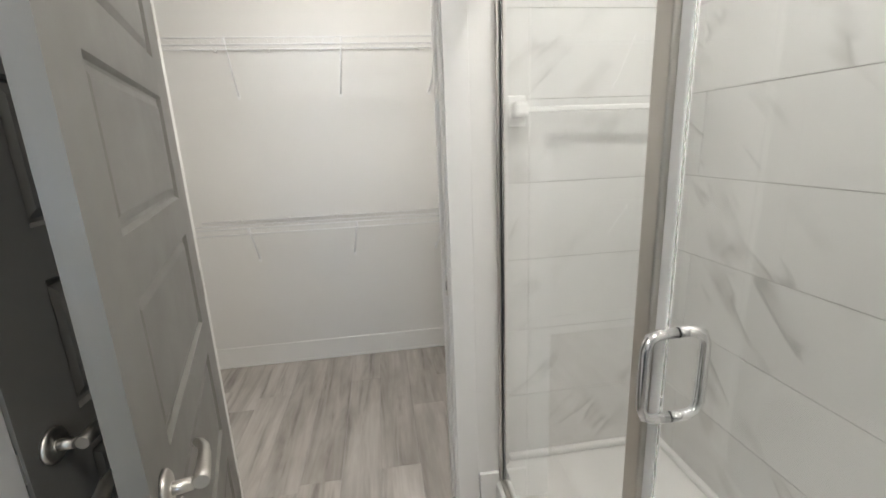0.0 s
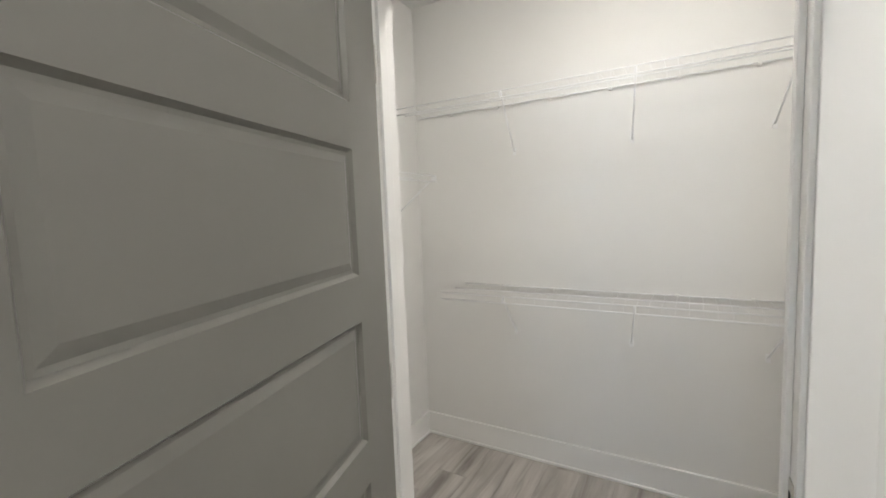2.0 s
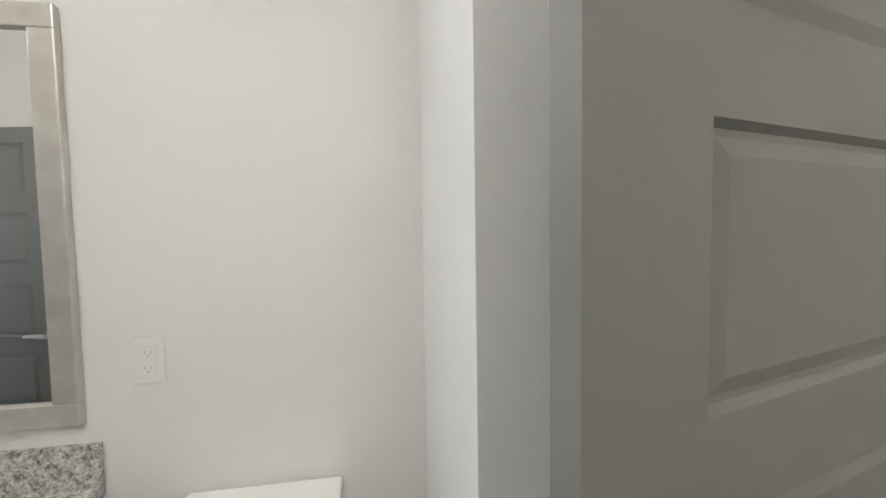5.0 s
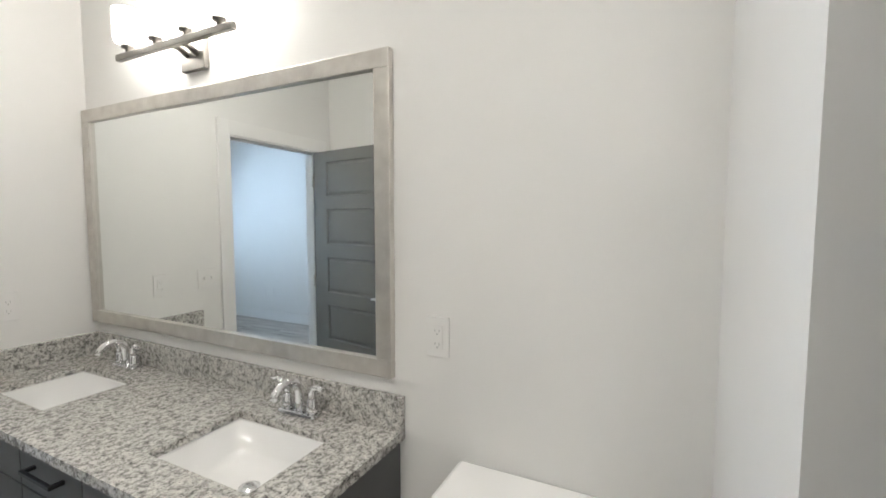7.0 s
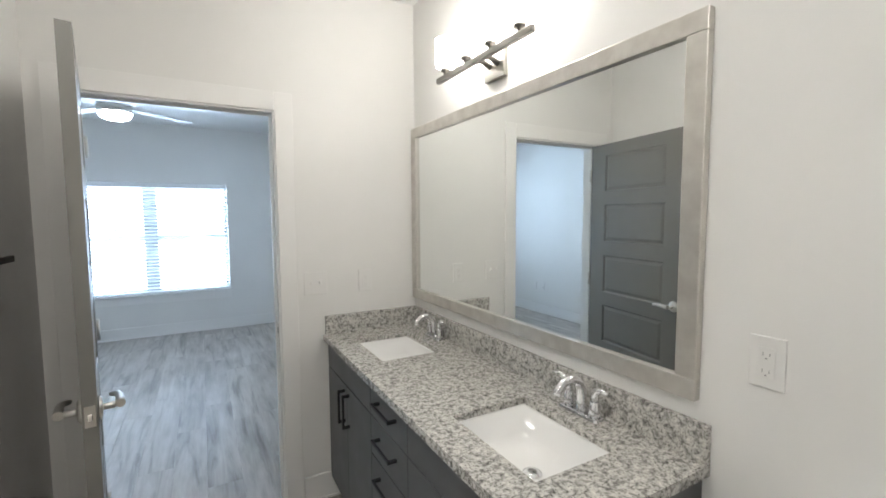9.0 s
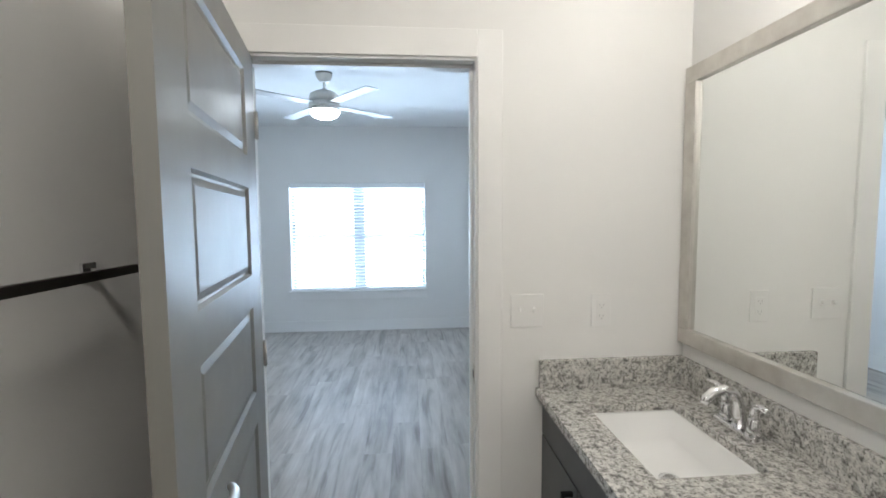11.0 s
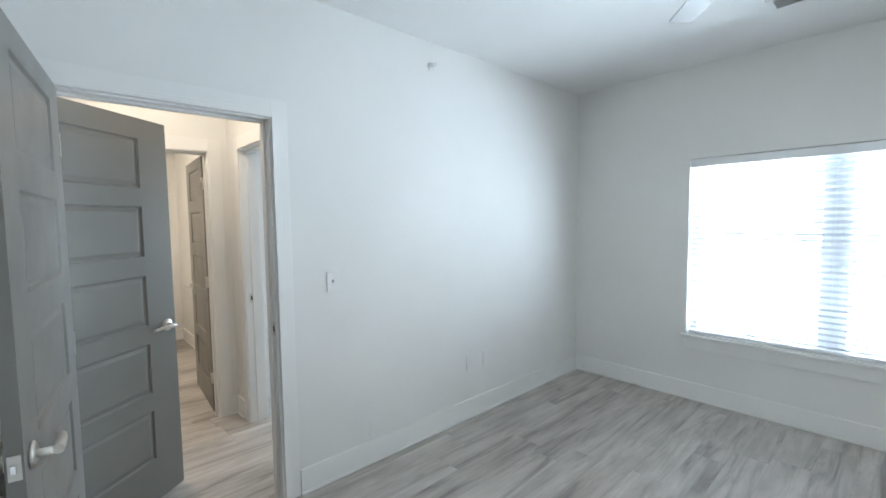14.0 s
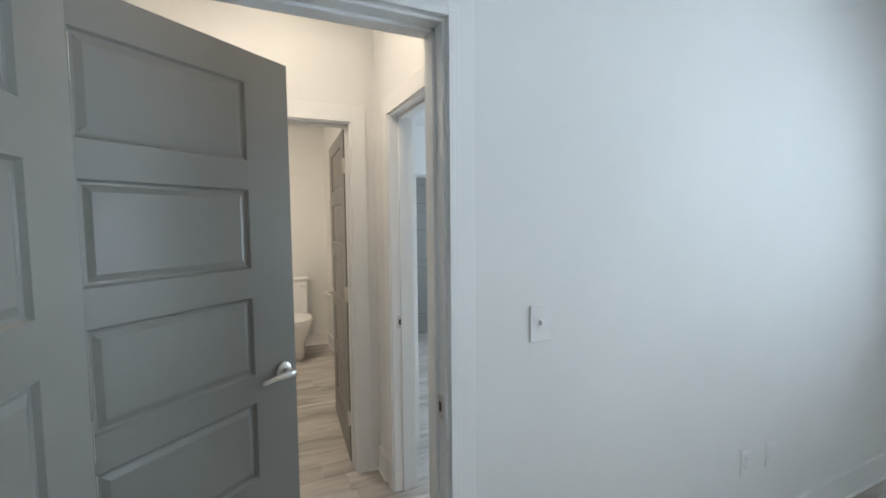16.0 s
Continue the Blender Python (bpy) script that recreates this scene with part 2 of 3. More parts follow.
def wall(name, axis, a0, a1, p0, p1, label, openings=(), z1=H, material=None):
    """A wall along x or y from a0 to a1, between the planes p0 and p1; openings are (from, to, bottom, top)."""
    bm = bmesh.new()

    def piece(u0, u1, z0, zz):
        if u1 - u0 < 1e-4 or zz - z0 < 1e-4:
            return
        if axis == "x":
            box(bm, u0, p0, z0, u1, p1, zz)
        else:
            box(bm, p0, u0, z0, p1, u1, zz)
    cur = a0
    for u0, u1, z0, zz in sorted(openings):
        piece(cur, u0, 0, z1)
        piece(u0, u1, 0, z0)
        piece(u0, u1, zz, z1)
        cur = u1
    piece(cur, a1, 0, z1)
    return structure(name, bm, material or WALL, label, "wall")


XV = 0.755   # vanity wall
XL = -0.92   # bathroom's long wall opposite
TX, YT = -1.665, -3.55   # tiled faces of the shower
YC = -3.40   # closet wall, bathroom side
YB = -4.855  # closet back wall
XB0, XB1, YW = -2.81, 0.835, 4.325
OFF = "off-white painted drywall, smooth and clean"
wall("wall_bath_bedroom", "x", XB0, 0.955, 0.0, 0.12, OFF, [(-0.788, 0.0, 0, DH)])
wall("wall_vanity", "y", -2.495, 0.0, XV, XV + 0.12, OFF)
wall("wall_bath_long", "y", -1.95, 0.0, XL - 0.12, XL, OFF)
wall("wall_toilet_return", "x", 0.18, XV + 0.12, -2.615, -2.495, OFF)
wall("wall_behind_closet_door", "y", YC, -2.615, 0.18, 0.30, OFF, [(-3.314, -2.656, 0, DH)])
wall("wall_closet_front", "x", -0.885, 1.1, YC - 0.115, YC, OFF, [(-0.685, 0.205, 0, DH)])
wall("wall_closet_back", "x", -1.0, 1.12, YB - 0.12, YB, OFF)
wall("wall_closet_side", "y", YB, YC - 0.115, 1.0, 1.12, OFF)
wall("wall_closet_shower", "y", YB, YC - 0.115, -0.935, -0.885, OFF)
wall("wall_shower_back", "x", -1.86, -0.935, YT - 0.13, YT - 0.012, OFF)
wall("wall_shower_side", "y", YT - 0.012, -1.83, TX - 0.13, TX - 0.012, OFF)
wall("wall_shower_end", "x", TX - 0.012, XL - 0.12, -1.95, -1.83, OFF)
wall("wall_window", "x", XB0 - 0.12, XB1 + 0.12, YW, YW + 0.16, OFF, [(-1.80, -0.02, 0.545, 1.975)])
wall("wall_bedroom_east", "y", 0.12, YW, XB1, XB1 + 0.12, OFF)
wall("wall_bedroom_hall", "y", -0.1, YW, XB0 - 0.12, XB0, OFF, [(0.455, 1.335, 0, DH)])
wall("wall_hall_south", "x", -4.16, XB0 - 0.12, 0.22, 0.34, OFF, [(-3.72, -2.97, 0, DH)])
wall("wall_hall_end", "y", 0.22, 1.52, -4.28, -4.16, OFF, [(0.58, 1.385, 0, DH)])
wall("wall_hall_north", "x", -4.28, XB0 - 0.12, 1.52, 1.64, OFF, [(-3.90, -3.07, 0, DH)])
wall("wall_far_west", "y", -0.3, 4.5, -7.12, -7.0, OFF)
wall("wall_second_bath_north", "x", -7.0, -4.28, 1.72, 1.82, OFF)
wall("wall_second_bath_south", "x", -7.0, -4.28, -0.3, -0.18, OFF)
wall("wall_second_bath_east", "y", -0.18, 0.22, -4.28, -4.16, OFF)
wall("wall_second_bedroom", "x", -7.0, XB0 - 0.12, 4.38, 4.5, OFF)
wall("wall_hall_closet", "x", -4.16, XB0 - 0.12, -0.42, -0.3, OFF)
structure("ceiling", abox(-7.2, -5.1, H, 1.2, 4.6, H + 0.1), CEIL, "flat white painted ceiling", "ceiling")
floor_ob = structure("floor", abox(-7.2, -5.1, -0.12, 1.2, 4.6, -0.006), SLOT, "grey-brown wood-look vinyl plank floor", "floor")


def baseboard(x0, y0, x1, y1, side):
    """A skirting along one wall; side points from the wall into the room."""
    bm = bmesh.new()
    h, t = 0.142, 0.015
    if side in "NS":
        s = 1 if side == "N" else -1
        box(bm, x0, min(y0, y0 + s * t), 0, x1, max(y0, y0 + s * t), h, 0.003)
        box(bm, x0, min(y0 + s * t, y0 + s * (t + 0.011)), 0, x1, max(y0 + s * t, y0 + s * (t + 0.011)), 0.016, 0.004)
    else:
        s = 1 if side == "E" else -1
        box(bm, min(x0, x0 + s * t), y0, 0, max(x0, x0 + s * t), y1, h, 0.003)
        box(bm, min(x0 + s * t, x0 + s * (t + 0.011)), y0, 0, max(x0 + s * t, x0 + s * (t + 0.011)), y1, 0.016, 0.004)
    structure("baseboard", bm, TRIM, "tall flat white painted baseboard with shoe moulding", "baseboard")


CW = 0.085
for a in ((XB0, YW, XB1, YW, "S"), (XB0, 1.335 + CW, XB0, YW, "E"), (XB1, 0.12, XB1, YW, "W"), (XB0, 0.12, -0.788 - CW, 0.12, "N"), (CW, 0.12, XB1, 0.12, "N"), (XB0, 0.12, XB0, 0.455 - CW, "E"),
          (CW, 0.0, 0.275, 0.0, "S"), (XV, -2.495, XV, -1.70, "W"), (0.18, -2.495, XV, -2.495, "N"), (0.18, -2.65, 0.18, -2.495, "W"),
          (XL, -1.83, XL, 0.0, "E"), (-0.85, YC, -0.685 - CW, YC, "N"),
          (-0.885, YB, 1.0, YB, "N"), (-0.885, YB, -0.885, YC - 0.115, "E"), (1.0, YB, 1.0, YC - 0.115, "W"),
          (-4.16, 1.385 + 0.05, -4.16, 1.52, "E"), (-4.16, 1.52, -3.90 - CW, 1.52, "S"), (-3.07 + CW, 1.52, -2.93, 1.52, "S"),
          (-7.0, -0.18, -7.0, 1.72, "E"), (-7.0, 1.72, -4.28, 1.72, "S"), (-7.0, 1.82, -7.0, 4.38, "E")):
    baseboard(*a)


def door_frame(name, axis, u0, u1, p0, p1, sides, label, stop=0.055, strike=None):
    """Jambs, head, stops and flat casings of a doorway in a wall along x or y between the planes p0 and p1."""
    bm = bmesh.new()
    t = 0.014

    def b(ua, ub, pa, pb, za, zb, bev=0.0015):
        if axis == "x":
            box(bm, ua, pa, za, ub, pb, zb, bev)
        else:
            box(bm, pa, ua, za, pb, ub, zb, bev)
    e = 0.003
    b(u0, u0 + t, p0 - e, p1 + e, 0, DH)
    b(u1 - t, u1, p0 - e, p1 + e, 0, DH)
    b(u0 + t, u1 - t, p0 - e, p1 + e, DH - t, DH)
    c = p0 + stop
    b(u0 + t, u0 + t + 0.011, c, c + 0.032, 0, DH - t)
    b(u1 - t - 0.011, u1 - t, c, c + 0.032, 0, DH - t)
    b(u0 + t, u1 - t, c, c + 0.032, DH - t - 0.011, DH - t)
    for s in sides:
        pa, pb = (p0 - 0.013, p0) if s < 0 else (p1, p1 + 0.013)
        lo = CW if (name, s, 0) not in TRIMMED else TRIMMED[(name, s, 0)]
        b(u0 - lo + 0.005, u0 + 0.005, pa, pb, 0, DH + CW, 0.002)
        hi = CW if (name, s, 1) not in TRIMMED else TRIMMED[(name, s, 1)]
        b(u1 - 0.005, u1 + hi - 0.005, pa, pb, 0, DH + CW, 0.002)
        b(u0 + 0.005, u1 - 0.005, pa, pb, DH - 0.005, DH + CW, 0.002)
        if name == "door_frame_5" and s > 0:
            for w, p in ((0.034, 0.006), (0.018, 0.011)):
                b(u0 + 0.004 - w, u0 + 0.004, pb, pb + p, 0, DH - 0.004 + w, 0.002)
                b(u1 - 0.004, u1 - 0.004 + w, pb, pb + p, 0, DH - 0.004 + w, 0.002)
                b(u0 + 0.004, u1 - 0.004, pb, pb + p, DH - 0.004, DH - 0.004 + w, 0.002)
    ob = structure(name, bm, TRIM, label, "door frame")
    if strike:
        u, side, pc = strike
        bm = bmesh.new()
        ua, ub = (u, u + 0.003) if side > 0 else (u - 0.003, u)
        args = (ua, pc - 0.016, 0.915, ub, pc + 0.016, 0.985) if axis == "x" else (pc - 0.016, ua, 0.915, pc + 0.016, ub, 0.985)
        box(bm, *args, 0.001)
        sp = part("strike_plate", bm, NICK, ob, "brushed nickel strike plate")
        bm = bmesh.new()
        uc = (u + 0.0032, u + 0.0042) if side > 0 else (u - 0.0042, u - 0.0032)
        args = (uc[0], pc - 0.007, 0.935, uc[1], pc + 0.007, 0.965) if axis == "x" else (pc - 0.007, uc[0], 0.935, pc + 0.007, uc[1], 0.965)
        box(bm, *args)
        part("latch_hole", bm, SLOT, sp)
    return ob


TRIMMED = {("door_frame_3", 1, 0): 0.05, ("door_frame_2", -1, 1): 0.05}
FL = "white painted door jamb, stop and flat casing"
door_frame("door_frame_1", "x", -0.788, 0.0, 0.0, 0.12, (-1, 1), FL, 0.04, (-0.014, -1, 0.024))
door_frame("door_frame_4", "x", -0.685, 0.205, YC - 0.115, YC, (-1, 1), FL, 0.04, (-0.671, 1, YC - 0.024))
door_frame("door_frame_5", "y", 0.455, 1.335, XB0 - 0.12, XB0, (-1, 1), FL, 0.045, (1.321, -1, XB0 - 0.024))
door_frame("door_frame_3", "y", 0.58, 1.385, -4.28, -4.16, (-1, 1), FL, 0.045)
door_frame("door_frame_2", "x", -3.90, -3.07, 1.52, 1.64, (-1, 1), FL, 0.045, (-3.886, 1, 1.56))
door_frame("door_frame_6", "x", -3.72, -2.97, 0.22, 0.34, (1,), FL, 0.045)

# ---- doors ----
LEVELS = ((0.24, 0.51), (0.605, 0.875), (0.971, 1.24), (1.34, 1.605), (1.70, 1.956))


def panel_mesh(x0, z0, x1, z1, ht):
    """A raised field with its sunk border, on both faces of a door."""
    bm = bmesh.new()
    prof = ((0.0, ht), (0.007, ht - 0.009), (0.014, ht - 0.0095), (0.031, ht - 0.004), (0.033, ht - 0.004))
    for s in (1, -1):
        loops = []
        for ins, y in prof:
            loops.append([bm.verts.new(p) for p in ((x0 + ins, s * y, z0 + ins), (x1 - ins, s * y, z0 + ins), (x1 - ins, s * y, z1 - ins), (x0 + ins, s * y, z1 - ins))])
        for a, b in zip(loops, loops[1:]):
            for k in range(4):
                bm.faces.new((a[k], a[(k + 1) % 4], b[(k + 1) % 4], b[k]))
        bm.faces.new(loops[-1])
    return bm


def door(name, m, w, label, stile=0.145, turn=1, lock_stile=None, top=2.035, lever_z=0.95):
    """A five-panel door, hinge at its own x = 0, with levers on both faces, latch plate and three hinges."""
    d = thing(name, label, "door", m)
    lock = lock_stile or stile
    ht, h0, h1 = 0.0175, 0.008, top
    bm = bmesh.new()
    box(bm, 0, -ht, h0, stile, ht, h1)
    box(bm, w - lock, -ht, h0, w, ht, h1)
    zs = [h0] + [z for a in LEVELS for z in a] + [h1]
    for i in range(0, len(zs), 2):
        box(bm, stile, -ht, zs[i], w - lock, ht, zs[i + 1])
    part("leaf", bm, DOORP, d)
    for z0, z1 in LEVELS:
        part("panel", panel_mesh(stile, z0, w - lock, z1, ht), DOORP, d)
    for z in (0.28, 1.05, 1.82):
        bm = tube(bmesh.new(), [(-0.006, turn * (ht + 0.006), z - 0.045), (-0.006, turn * (ht + 0.006), z + 0.045)], 0.006, 10)
        box(bm, -0.003, -ht + 0.004, z - 0.045, -0.0005, ht + 0.002, z + 0.045)
        part("hinge", bm, NICK, d, "brushed nickel butt hinge")
    bm = abox(w - 0.001, -0.0125, lever_z - 0.03, w + 0.002, 0.0125, lever_z + 0.03)
    lp = part("latch_plate", bm, NICK, d, "brushed nickel latch plate")
    part("latch_bolt", abox(w + 0.002, -0.006, lever_z - 0.01, w + 0.011, 0.006, lever_z + 0.01, bevel=0.002), CHROME, lp)
    for s in (1, -1):
        bm = bmesh.new()
        x, z = w - 0.06, lever_z
        lathe(bm, [(0.026, s * ht), (0.033, s * (ht + 0.001)), (0.033, s * (ht + 0.006)), (0.027, s * (ht + 0.011)), (0.012, s * (ht + 0.012))], 28, (x, 0, z), "y")
        rose = part("rose", bm, NICK, d, "round brushed nickel rose")
        bm = bmesh.new()
        y = s * (ht + 0.052)
        tube(bm, [(x, s * ht, z), (x, s * (ht + 0.04), z)], 0.0105, 14)
        tube(bm, [(x + 0.004, y, z), (x - 0.02, y, z), (x - 0.06, y, z + 0.003), (x - 0.09, y - s * 0.004, z + 0.001), (x - 0.112, y - s * 0.013, z - 0.004), (x - 0.122, y - s * 0.02, z - 0.006)],
             [0.0125, 0.0125, 0.0105, 0.009, 0.0085, 0.007], 12)
        part("lever", bm, NICK, d, "brushed nickel lever handle")
    return d


GREY = "grey painted five-panel door standing open, nickel lever"
door("bathroom_door", pose(-0.763, 0.012, 0, 0, 0, -80.5), 0.825, GREY + ", beside the vanity", lever_z=0.98)
door("closet_door", pose(0.150, -3.353, 0, 0, 0, 105.4), 0.887, GREY + ", before the wire-shelved closet", 0.142, -1, 0.146)
door("bedroom_door", pose(-2.787, 0.499, 0, 0, 0, -8.5), 0.84, GREY + ", at the hall", 0.155, -1)
door("hall_closet_door", pose(-2.925, 0.334, 0, 0, 0, 128.2), 0.80, GREY + ", half across the hall", 0.145, -1, 0.18, 2.06)
door("second_bathroom_door", pose(-4.29, 1.382, 0, 0, 0, 175.5), 0.79, GREY + ", beside the second toilet")
door("linen_closet_door", pose(0.192, -3.31, 0, 0, 0, 90), 0.65, "grey painted five-panel linen door, closed, behind the open door")
door("second_bedroom_door", pose(-6.93, 2.46, 0, 0, 0, 86), 0.8, "grey painted five-panel door against the far wall")

# ---- vanity ----
van = thing("vanity_cabinet", "dark grey flat-front vanity cabinet with black bar pulls", "cabinet")
FX = 0.228
part("body", abox(FX + 0.02, -1.667, 0.10, XV - 0.002, -0.022, 0.735), CAB, van)
for ya in (-1.685, -0.021):
    part("end_panel", abox(FX + 0.02, ya, 0.10, XV - 0.002, ya + 0.017, 0.868), CAB, van)
part("toe_kick", abox(FX + 0.075, -1.675, 0.0, XV - 0.03, -0.01, 0.10), CAB, van)


def front(name, y0, y1, z0, z1, pull=None):
    """One door or drawer front; pull is 'h' or the y of an upright bar."""
    p = part(name, abox(FX, y0 + 0.0015, z0, FX + 0.019, y1 - 0.0015, z1, bevel=0.0012), CAB, van)
    if pull is None:
        return
    bm = bmesh.new()
    if pull == "h":
        c, z, hl = (y0 + y1) / 2, z1 - 0.05 if z1 - z0 < 0.14 else z1 - 0.06, 0.088
        box(bm, FX - 0.036, c - hl, z - 0.006, FX - 0.026, c + hl, z + 0.006, 0.0015)
        for s in (-1, 1):
            box(bm, FX - 0.028, c + s * (hl - 0.006) - 0.006, z - 0.005, FX, c + s * (hl - 0.006) + 0.006, z + 0.005)
    else:
        z, hl = (z1 - 0.105), 0.08
        box(bm, FX - 0.036, pull - 0.006, z - hl, FX - 0.026, pull + 0.006, z + hl, 0.0015)
        for s in (-1, 1):
            box(bm, FX - 0.028, pull - 0.005, z + s * (hl - 0.006) - 0.006, FX, pull + 0.005, z + s * (hl - 0.006) + 0.006)
    part("pull", bm, BLACK, p, "matte black bar pull")


for s0, s1 in ((-0.665, -0.006), (-1.683, -1.025)):
    mid = (s0 + s1) / 2
    front("false_front", s0, s1, 0.735, 0.862)
    front("cabinet_door", mid, s1, 0.115, 0.728, mid + 0.035)
    front("cabinet_door", s0, mid, 0.115, 0.728, mid - 0.035)
for z0, z1 in ((0.735, 0.862), (0.575, 0.728), (0.348, 0.568), (0.115, 0.341)):
    front("drawer", -1.023, -0.667, z0, z1, "h")

SINKS = (-0.365, -1.345)
SX0, SX1, SHW = 0.325, 0.615, 0.195


def countertop():
    bm = bmesh.new()
    x0, x1, z0, z1 = 0.205, XV - 0.002, 0.87, 0.9
    ys = [-1.703, SINKS[1] - SHW, SINKS[1] + SHW, SINKS[0] - SHW, SINKS[0] + SHW, -0.003]
    box(bm, x0, ys[0], z0, SX0, ys[5], z1)
    box(bm, SX1, ys[0], z0, x1, ys[5], z1)
    for a, b in ((0, 1), (2, 3), (4, 5)):
        box(bm, SX0, ys[a], z0, SX1, ys[b], z1)
    bmesh.ops.remove_doubles(bm, verts=bm.verts, dist=1e-5)
    return bm


ct = thing("vanity_countertop", "speckled grey and white granite vanity top", "countertop")
part("slab", countertop(), GRANITE, ct)
part("backsplash", abox(XV - 0.022, -1.703, 0.9005, XV - 0.002, -0.024, 1.002, bevel=0.0015), GRANITE, ct)
part("side_splash", abox(0.215, -0.023, 0.9005, XV - 0.002, -0.003, 1.002, bevel=0.0015), GRANITE, ct)


def sink(yc):
    s = thing("sink", "white porcelain rectangular undermount sink", "sink", pose(0, yc, 0), "vanity sinks")
    bm = bmesh.new()
    e = 0.004
    rim = ((SX0 - e, -SHW - e, 0.869), (SX0 + 0.002, -SHW + 0.002, 0.866), (SX0 + 0.012, -SHW + 0.02, 0.79), (SX0 + 0.045, -SHW + 0.06, 0.762), (0.455, -0.03, 0.752))
    loops = []
    for x, y, z in rim:
        xr = SX0 + SX1 - x
        if z < 0.76:
            xr = 0.515
        loops.append([bm.verts.new(p) for p in ((x, y, z), (xr, y, z), (xr, -y, z), (x, -y, z))])
    for a, b in zip(loops, loops[1:]):
        for k in range(4):
            bm.faces.new((a[k], a[(k + 1) % 4], b[(k + 1) % 4], b[k]))
    bm.faces.new(loops[-1])
    es = [ed for ed in bm.edges if not ed.is_boundary and len(ed.link_faces) == 2 and ed.calc_face_angle(0) > 0.2]
    bmesh.ops.bevel(bm, geom=es, offset=0.014, segments=3, affect="EDGES", profile=0.5)
    for f in bm.faces:
        f.smooth = True
    bmesh.ops.solidify(bm, geom=list(bm.faces), thickness=-0.008)
    part("bowl", bm, PORC, s)
    d = part("drain", lathe(bmesh.new(), [(0.033, 0.7535), (0.035, 0.756), (0.030, 0.759), (0.026, 0.7585)], 28, (0.485, 0, 0)), CHROME, s, "polished chrome drain flange")
    part("stopper", lathe(bmesh.new(), [(0.022, 0.759), (0.0295, 0.766), (0.029, 0.770), (0.014, 0.775)], 28, (0.485, 0, 0)), CHROME, d)
    return s


def faucet(yc):
    f = thing("faucet", "polished chrome two-lever faucet on the granite top", "faucet", pose(0.685, yc, 0.9), "vanity faucets")
    bm = bmesh.new()
    box(bm, -0.026, -0.078, 0.0, 0.026, 0.078, 0.016, 0.008)
    part("base", bm, CHROME, f)
    bm = tube(bmesh.new(), [(0, 0, 0.012), (0, 0, 0.05), (-0.005, 0, 0.088), (-0.022, 0, 0.114), (-0.05, 0, 0.124), (-0.08, 0, 0.116), (-0.1, 0, 0.098), (-0.106, 0, 0.084)],
              [0.02, 0.0165, 0.015, 0.014, 0.0135, 0.0135, 0.0135, 0.013], 14)
    part("spout", bm, CHROME, f)
    for s in (-1, 1):
        bm = lathe(bmesh.new(), [(0.021, 0.014), (0.019, 0.03), (0.016, 0.052), (0.013, 0.062), (0.006, 0.066)], 20, (0, s * 0.052, 0))
        h = part("handle_base", bm, CHROME, f)
        bm = tube(bmesh.new(), [(0, s * 0.052, 0.056), (-0.002, s * 0.054, 0.082), (-0.006, s * 0.066, 0.1), (-0.01, s * 0.086, 0.107), (-0.014, s * 0.112, 0.104)], [0.013, 0.0115, 0.010, 0.009, 0.0065], 10)
        part("lever", bm, CHROME, h)
    return f


for yc in SINKS:
    sink(yc)
    faucet(yc)

# mirror
mir = thing("vanity_mirror", "large mirror in a wide brushed champagne frame", "mirror")
MY0, MY1, MZ0, MZ1, FW = -1.67, -0.006, 1.055, 2.022, 0.055
part("glass", abox(XV - 0.012, MY0 + FW - 0.004, MZ0 + FW - 0.004, XV - 0.006, MY1 - FW + 0.004, MZ1 - FW + 0.004), MIRROR, mir, "clear silvered mirror glass")
for a in ((MY0, MZ0, MY1, MZ0 + FW), (MY0, MZ1 - FW, MY1, MZ1), (MY0, MZ0 + FW, MY0 + FW, MZ1 - FW), (MY1 - FW, MZ0 + FW, MY1, MZ1 - FW)):
    part("frame", abox(XV - 0.026, a[0], a[1], XV - 0.001, a[2], a[3], bevel=0.003), FRAMEM, mir)

# vanity light
vl = thing("vanity_light", "four-lamp brushed nickel vanity light with lit glass shades", "wall light")
part("wall_plate", abox(XV - 0.022, -0.87, 2.085, XV - 0.001, -0.735, 2.225, bevel=0.003), LAMPM, vl)
for y in (-0.83, -0.775):
    part("arm", tube(bmesh.new(), [(XV - 0.02, y, 2.14), (XV - 0.06, y, 2.16), (XV - 0.1, y, 2.152)], 0.011, 12), LAMPM, vl)
part("bar", abox(XV - 0.112, -1.135, 2.139, XV - 0.092, -0.475, 2.163, bevel=0.002), LAMPM, vl)
for y in (-0.545, -0.718, -0.891, -1.065):
    part("socket", lathe(bmesh.new(), [(0.009, 2.163), (0.009, 2.175), (0.022, 2.178), (0.024, 2.192)], 20, (XV - 0.102, y, 0)), LAMPM, vl)
    part("shade", lathe(bmesh.new(), [(0.03, 2.192), (0.042, 2.197), (0.046, 2.215), (0.046, 2.315), (0.043, 2.318)], 28, (XV - 0.102, y, 0)), BULB, vl, "lit white glass shade")


